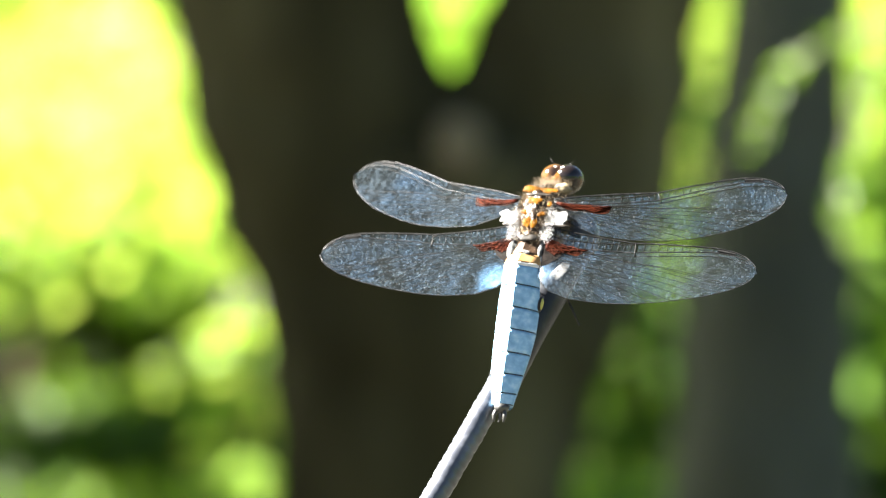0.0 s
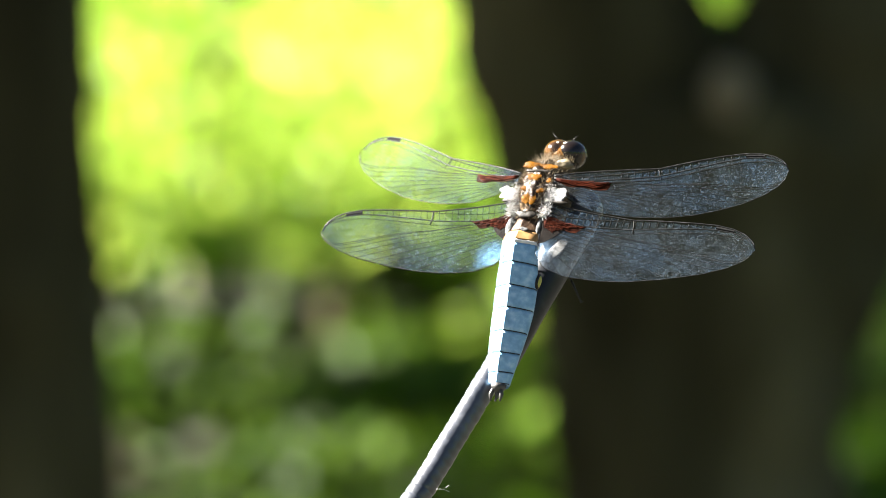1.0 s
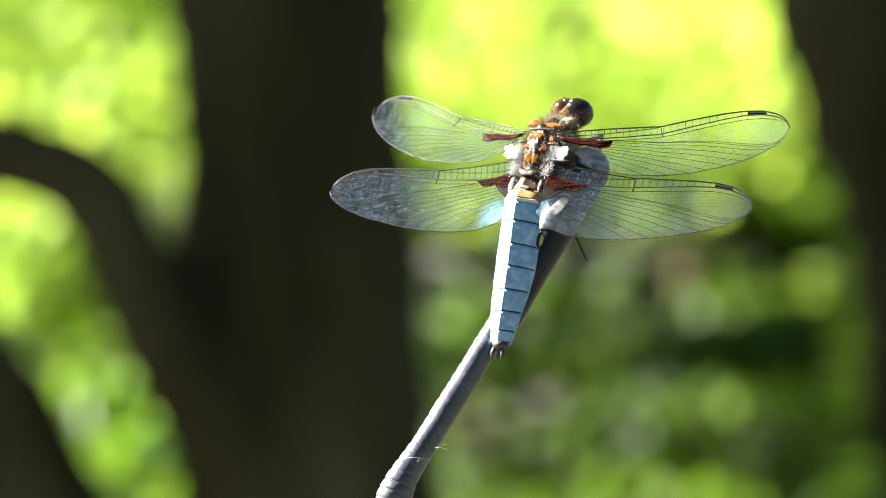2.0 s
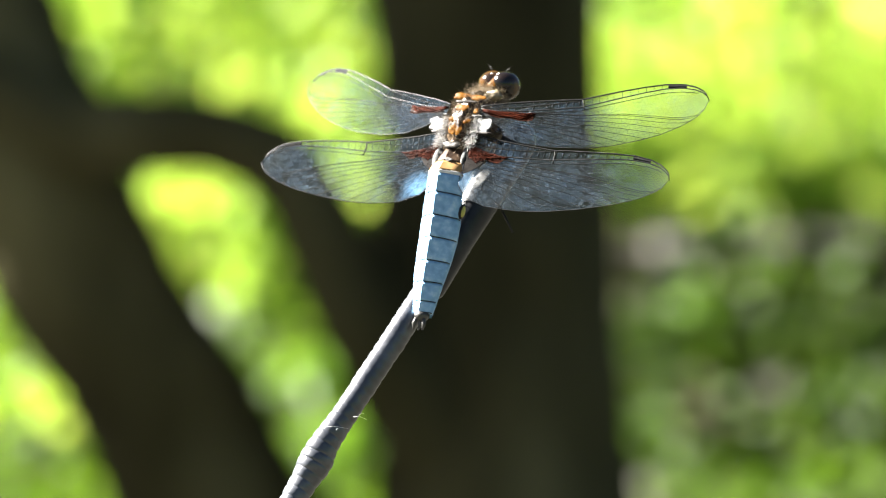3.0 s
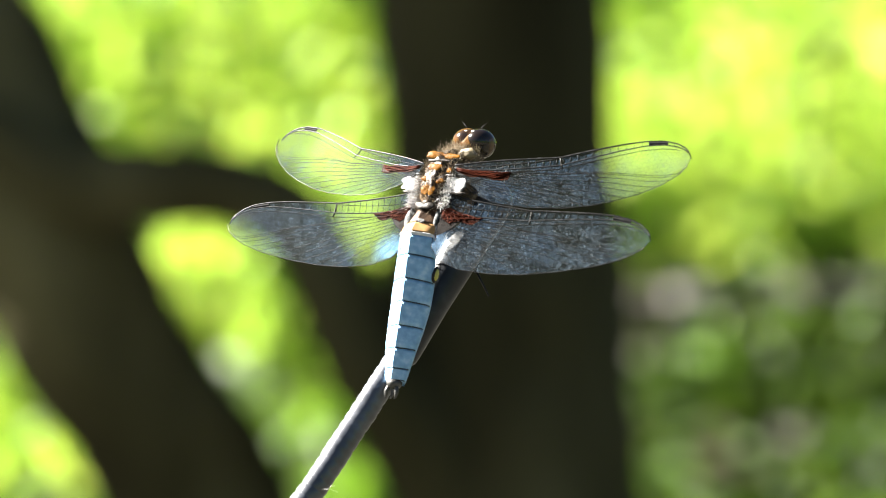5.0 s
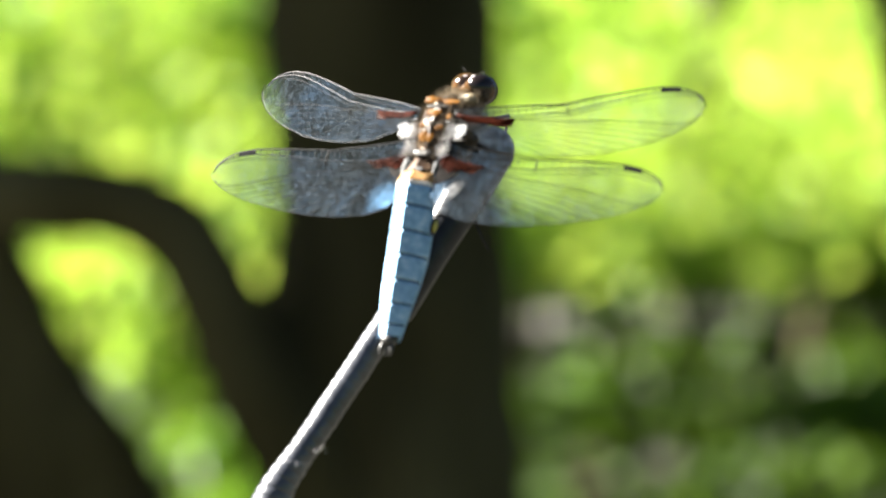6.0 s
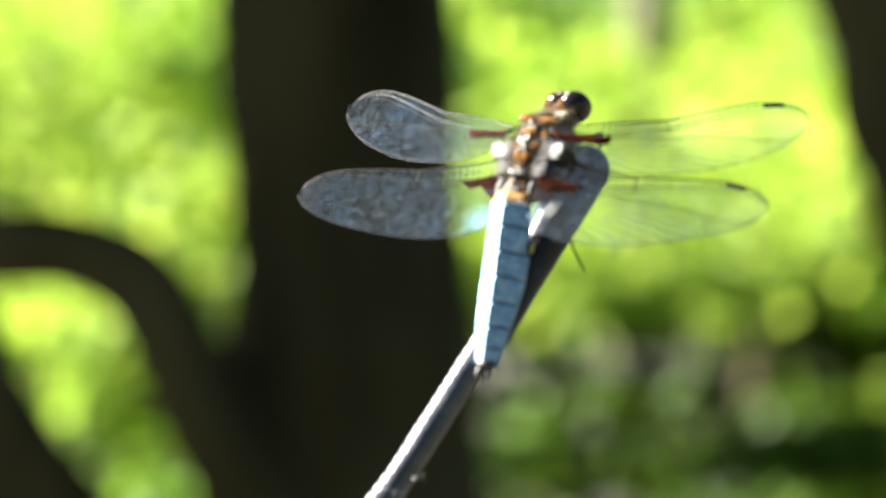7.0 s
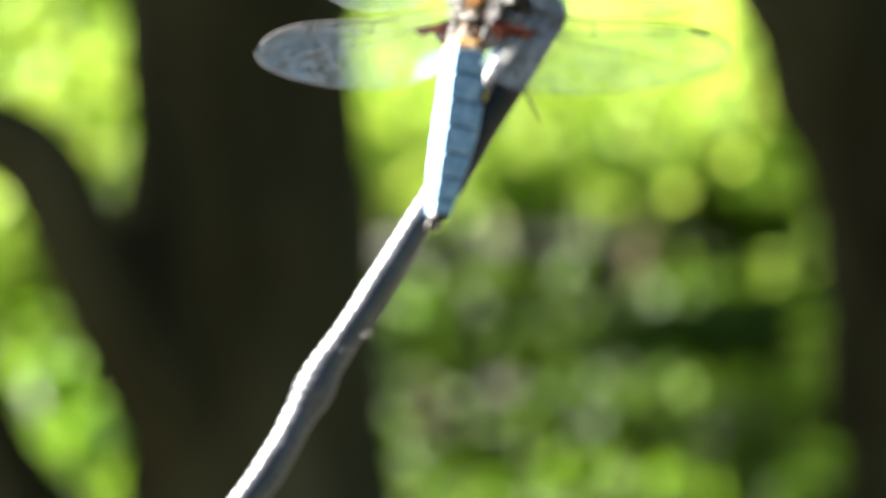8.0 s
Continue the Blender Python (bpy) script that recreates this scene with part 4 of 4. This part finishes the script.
def make_wing(shape, root, tip, chord, name, label, seed):
    r3 = np.random.default_rng(seed)
    root, tip = Vector(root), Vector(tip)
    span = (tip - root).normalized()
    length = (tip - root).length
    back = Vector(chord)
    back = (back - span * back.dot(span)).normalized()
    up = span.cross(back)
    if up.z < 0:
        up = -up
    full = shape["lead"][-1][0]
    ls, lc = zip(*shape["lead"])
    ts, tc = zip(*shape["trail"])
    k = length / full

    def lead(s):
        return float(np.interp(s, ls, lc))

    def trail(s):
        return float(np.interp(s, ts, tc))

    def at(s, v, lift=0.0):
        """Point at span s, v from 0 (leading edge) to 1 (trailing edge)."""
        c = lead(s) + (trail(s) - lead(s)) * v
        wave = 0.05 * math.sin(v * 26 + s * 0.12) * (1 - v) * min(1, (full - s) / 6 + 0.05) + 0.5 * (s / full) ** 2 * (v - 0.3)
        return root + span * (s * k) - back * c + up * (wave + lift)

    bm = bmesh.new()
    ns, nv = 56, 22
    grid = []
    for i in range(ns + 1):
        s = full * (1 - (1 - i / ns) ** 1.5) * 0.9995
        grid.append([bm.verts.new(at(s, j / nv)) for j in range(nv + 1)])
    for a, b in zip(grid, grid[1:]):
        for j in range(nv):
            bm.faces.new((a[j], b[j], b[j + 1], a[j + 1]))
    wing = mm_part(name, bm, MEMBRANE, dragonfly, label)

    # the long veins fan out from the root to the trailing edge
    n = shape["nodus"]
    line = lambda f, s0, s1, m=40: [at(s0 + (s1 - s0) * i / m, f(s0 + (s1 - s0) * i / m)) for i in range(m + 1)]

    def vein(pts, width, skin=VEIN):
        mm_part("vein", strip(bmesh.new(), pts, width), skin, wing, "dark long vein")

    def subcosta(s):
        return 0.155 * (1 - s / n) ** 0.8 + 0.012 if s < n else 0.0

    def radius(s):
        return 0.27 - 0.12 * s / n if s < n else 0.15 - 0.065 * min(1, (s - n) / (full * 0.35))

    vein(line(lambda s: 0.0, 0, full * 0.999, 70), 0.105, RIM)
    vein(line(subcosta, 0, n, 24), 0.06)
    vein(line(radius, 0, full * 0.985, 60), 0.085, RIM)
    vein(line(lambda s: radius(s) + 0.05 + 0.05 * s / full, 0.2, full * 0.95, 50), 0.045)
    vein(line(lambda s: 1.0, 0.4, full * 0.999, 70), 0.05, RIM)
    fans = []
    ends = [full * q for q in (0.16, 0.28, 0.39, 0.49, 0.58, 0.66, 0.74, 0.81, 0.87, 0.925, 0.965, 0.985)]
    for i, e in enumerate(ends):
        s0 = 0.3 + 0.06 * i * full / 12
        v0 = max(0.75 - 0.05 * i, 0.27)
        p = 1.7 + 0.12 * i
        fans.append((s0, e, lambda s, s0=s0, e=e, v0=v0, p=p: v0 + (1 - v0) * max(0, min(1, (s - s0) / (e - s0))) ** p))
    for s0, e, f in fans:
        vein(line(f, s0, e, 26), 0.034)
    vein([at(n - 0.15, 0.0), at(n + 0.02, radius(n) * 0.5), at(n + 0.12, radius(n)), at(n + 0.3, radius(n) + 0.07)], 0.095)

    # the net of cross veins
    bm = bmesh.new()
    s = 1.2
    while s < full * 0.97:
        if s < n:
            strip(bm, [at(s, 0.0), at(s + 0.05, subcosta(s))], 0.045)
            strip(bm, [at(s, subcosta(s)), at(s + 0.05, radius(s))], 0.034)
        else:
            strip(bm, [at(s, 0.0), at(s + 0.08, radius(s))], 0.036)
        s += (0.95 if s < n else 1.1) * r3.uniform(0.88, 1.12)
    # six-sided cells from the radius down to the trailing edge, finer towards the tip
    count = 11 if shape is FORE else 14
    step = 0.33

    def knot(k, r):
        """Corner k of the wavy line r of cells."""
        q = step * k + 0.6 + jolt[k, r, 0]
        q = min(q, full * 0.985)
        f = (r + (0.17 if (k + r) % 2 else -0.17) + jolt[k, r, 1]) / count
        return at(q, radius(q) + (1 - radius(q)) * min(max(f, 0.0), 1.0))

    last = int((full * 0.985 - 0.6) / step)
    jolt = r3.normal(size=(last + 2, count + 1, 2)) * (0.06, 0.1)
    for r in range(1, count):
        for col in range(last):
            strip(bm, [knot(col, r), knot(col + 1, r)], 0.014)
    for r in range(count):
        for col in range(last + 1):
            if (col + r) % 2:
                strip(bm, [knot(col, r), knot(col, r + 1)], 0.015)
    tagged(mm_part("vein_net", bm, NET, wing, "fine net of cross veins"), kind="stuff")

    # the dark cell near the tip
    bm = bmesh.new()
    a, b = shape["stigma"]
    lo = [at(a + (b - a) * i / 6, 0.018, -0.03) for i in range(7)]
    hi = [at(a + (b - a) * i / 6, 0.066, -0.03) for i in range(7)]
    quads = [[bm.verts.new(p + up * h) for p in row] for row, h in ((lo, 0.10), (hi, 0.10), (hi, -0.06), (lo, -0.06))]
    for qa, qb in zip(quads, quads[1:] + quads[:1]):
        for i in range(6):
            bm.faces.new((qa[i], qa[i + 1], qb[i + 1], qb[i]))
    mm_part("wing_mark", bm, MARK, wing, "black mark near the wing tip")

    # the rust-brown root
    patches = [(0.2, 8.3, 0.27, 0.5)] if shape is FORE else [(0.2, 6.6, 0.22, 0.38), (0.3, 3.4, 0.36, 0.5)]
    for s0, s1, v0, v1 in patches:
        bm = bmesh.new()
        rows = []
        for i in range(15):
            u = i / 14
            s = s0 + (s1 - s0) * u
            w = (v1 - v0) * (1 - 0.3 * u) * (1 + 0.12 * math.sin(9 * u))
            rows.append([bm.verts.new(at(s - 0.5 * (j / 5) * u * (1 if shape is FORE else 2.4), v0 + w * j / 5, 0.05 * (1 if j % 2 else 0.4))) for j in range(6)])
        for ra, rb in zip(rows, rows[1:]):
            for j in range(5):
                bm.faces.new((ra[j], rb[j], rb[j + 1], ra[j + 1]))
        bmesh.ops.solidify(bm, geom=bm.faces[:], thickness=0.06)
        mm_part("root_patch", bm, RUST, wing, "rust-brown patch at the wing root", False)
    # rusty veins over the root
    reach = 7.6 if shape is FORE else 6.2
    strands = 5 if shape is FORE else 7
    spots = []
    for i in range(strands):
        v0 = 0.28 + 0.03 * i if shape is FORE else 0.24 + 0.034 * i
        far = reach - 0.3 * i if shape is FORE else 6.2 * 0.8 ** i
        pts = []
        for q in range(9):
            s, v = 0.4 + far * q / 8, v0 + 0.012 * math.sin(2.1 * q + 1.7 * i)
            pts.append(at(s, v, 0.12))
            spots.append((i, s, v))
        mm_part("root_vein", strip(bmesh.new(), pts, 0.055), RUST_VEIN, wing, "rusty red vein")
    if shape is HIND:
        for i, s, v in spots:
            if i + 1 < strands and s < 0.4 + 6.2 * 0.8 ** (i + 1) and r3.uniform() < 0.8:
                mm_part("root_vein", strip(bmesh.new(), [at(s, v, 0.12), at(s + r3.uniform(-0.35, 0.35), v + 0.036, 0.12)], 0.05), RUST_VEIN, wing, "rusty red vein")
    if shape is HIND:
        side = 1 if tip.x > 0 else -1

        def sheet(name, s0, s1, v0, v1, lift, skin, text, wave=0.0, taper=0.0):
            """A thin skin that lies on the wing between two spans and two chord fractions."""
            bm = bmesh.new()
            rows = [[bm.verts.new(at(s0 + (s1 - s0) * a / 12 * (1 - taper * b / 12) + wave * (b / 12 - 0.5), v0 + (v1 - v0) * b / 12, lift)) for b in range(13)] for a in range(13)]
            for ra, rb in zip(rows, rows[1:]):
                for b in range(12):
                    bm.faces.new((ra[b], rb[b], rb[b + 1], ra[b + 1]))
            mm_part(name, bm, skin, wing, text)

        sheet("dark_root", 0.1, 3.3, 0.34, 0.78, 0.06, BROWN_SKIN, "dark brown wing-root skin", -0.3, 0.75)
        # blue sheen of the hind wing, put on as a patch of plain colour
        if side < 0:
            sheet("painted_sheen", 0.5, 7.0, 0.45, 0.985, 0.05, sheen_or_skin_material("blue_sheen", at(3.0, 0.88), 3.4, 0.34, (0.22, 0.46, 0.78)), "pale blue sheen painted by the wing root")
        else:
            sheet("painted_sheen", 0.0, 3.2, 0.5, 0.985, 0.05, sheen_or_skin_material("blue_sheen", at(1.2, 0.84), 2.8, 0.32, (0.24, 0.4, 0.62)), "pale blue sheen painted by the wing root")
            bm = bmesh.new()
            ring = [bm.verts.new(at(3.55 + 0.75 * math.cos(w) - 0.95 * math.sin(w), 0.66 + 0.02 * math.cos(w) + 0.2 * math.sin(w), 0.1 + 0.04 * math.cos(3 * w)))
                    for w in [2 * math.pi * q / 28 for q in range(28)]]
            top = bm.verts.new(at(3.55, 0.66, 0.3))
            for q in range(28):
                bm.faces.new((ring[q], ring[(q + 1) % 28], top))
            mm_part("membranule", bm, sheen_or_skin_material("white_flap", at(3.55, 0.66), 2.3, 0.38, (0.6, 0.6, 0.6)), wing, "white skin flap by the abdomen")
    return wing


BROWN_SKIN = mottled("root_skin", [(0.3, (0.0015, 0.0012, 0.001)), (0.7, (0.008, 0.0055, 0.0045))], 1500, 0.6, 0.5, 0.0002)
BROWN_SKIN.node_tree.nodes["Principled BSDF"].inputs["Specular IOR Level"].default_value = 0.03
RUST_VEIN = mottled("rust_vein", [(0.3, (0.02, 0.0045, 0.0025)), (0.7, (0.06, 0.014, 0.007))], 900, 0.45)
RUST_VEIN.node_tree.nodes["Principled BSDF"].inputs["Specular IOR Level"].default_value = 0.02


make_wing(FORE, (2.6, 4.1, -1.0), (34.8, 10.2, -8.3), (0, -1, 0.02), "forewing", "clear front wing with dark veins", 31)
left_fore = make_wing(FORE, (-2.6, 4.3, -1.0), (-31.9, 10.5, -6.6), (0, -1, 0.14), "forewing", "clear front wing with dark veins", 32)
make_wing(HIND, (2.6, -0.6, -1.2), (33.3, -3.6, -6.4), (0, -1, 0.0), "hindwing", "clear hind wing with a rust-brown root", 33)
left_hind = make_wing(HIND, (-2.6, -0.5, -1.2), (-31.6, -6.1, -0.8), (0, -1, 0.0), "hindwing", "clear hind wing with a rust-brown root", 34)
LEFT_WINGS = ((left_fore, (-2.6, 4.3, -1.0)), (left_hind, (-2.6, -0.5, -1.2)))


# legs: hip, knee, ankle, claw
def to_body(p):
    return tuple((BODY.inverted() @ (SPOT + Vector(p) * 0.001)) * 1000)


for hip, knee, ankle, claw in (
        ((1.8, 1.0, -8.6), to_body((5.0, 9.5, -5.0)), to_body((6.6, 5.2, -11.6)), to_body((8.1, 5.5, -14.8))),
        ((-1.8, 1.0, -8.6), (-4.5, -4.0, -9.5), to_body((-1.0, 3.0, -13.0)), to_body((0.5, 2.4, -15.0))),
        ((1.8, 4.0, -8.8), to_body((9.0, 13.0, -1.0)), to_body((8.6, 11.4, -5.0)), to_body((8.0, 6.0, -6.0))),
        ((-1.8, 4.0, -8.8), (-5.5, 3.0, -11.5), to_body((3.2, 8.0, -6.5)), to_body((4.0, 5.6, -9.0))),
        ((1.4, 6.5, -8.6), to_body((10.5, 14.5, 3.0)), to_body((10.0, 13.5, 0.0)), to_body((9.0, 12.4, -1.5))),
        ((-1.4, 6.5, -8.6), (-4.0, 8.0, -11.5), to_body((7.0, 10.5, -0.5)), to_body((7.0, 8.0, -3.5)))):
    bm = bmesh.new()
    tube(bm, [(*hip, 0.42), (*[(a + b) / 2 for a, b in zip(hip, knee)], 0.36), (*knee, 0.24)], 8)
    tube(bm, [(*knee, 0.24), (*ankle, 0.17)], 7)
    tube(bm, [(*ankle, 0.15), (*claw, 0.12), (claw[0] + 0.35, claw[1] + 0.15, claw[2], 0.05)], 6)
    for q in range(7):
        u = 0.15 + 0.11 * q
        p = Vector(knee).lerp(Vector(ankle), u)
        tube(bm, [(*p, 0.035), (*(p + Vector((0.5, -0.35, 0.2))), 0.01)], 3)
    mm_part("leg", bm, BLACK, dragonfly, "thin black leg")


def motions():
    """The left wings lift a little when the insect shifts near the end."""
    turn = Matrix.Rotation(radians(-7), 4, Vector((0.0, 1.0, 0.14)).normalized())
    for wing, root in LEFT_WINGS:
        p = Vector(root) * 0.001
        moved = Matrix.Translation(p) @ turn @ Matrix.Translation(-p)
        rest = Matrix.Identity(4)
        walk(wing, [(0.0, rest), (7.8, rest), (7.9, moved), (8.0, moved)])


motions()
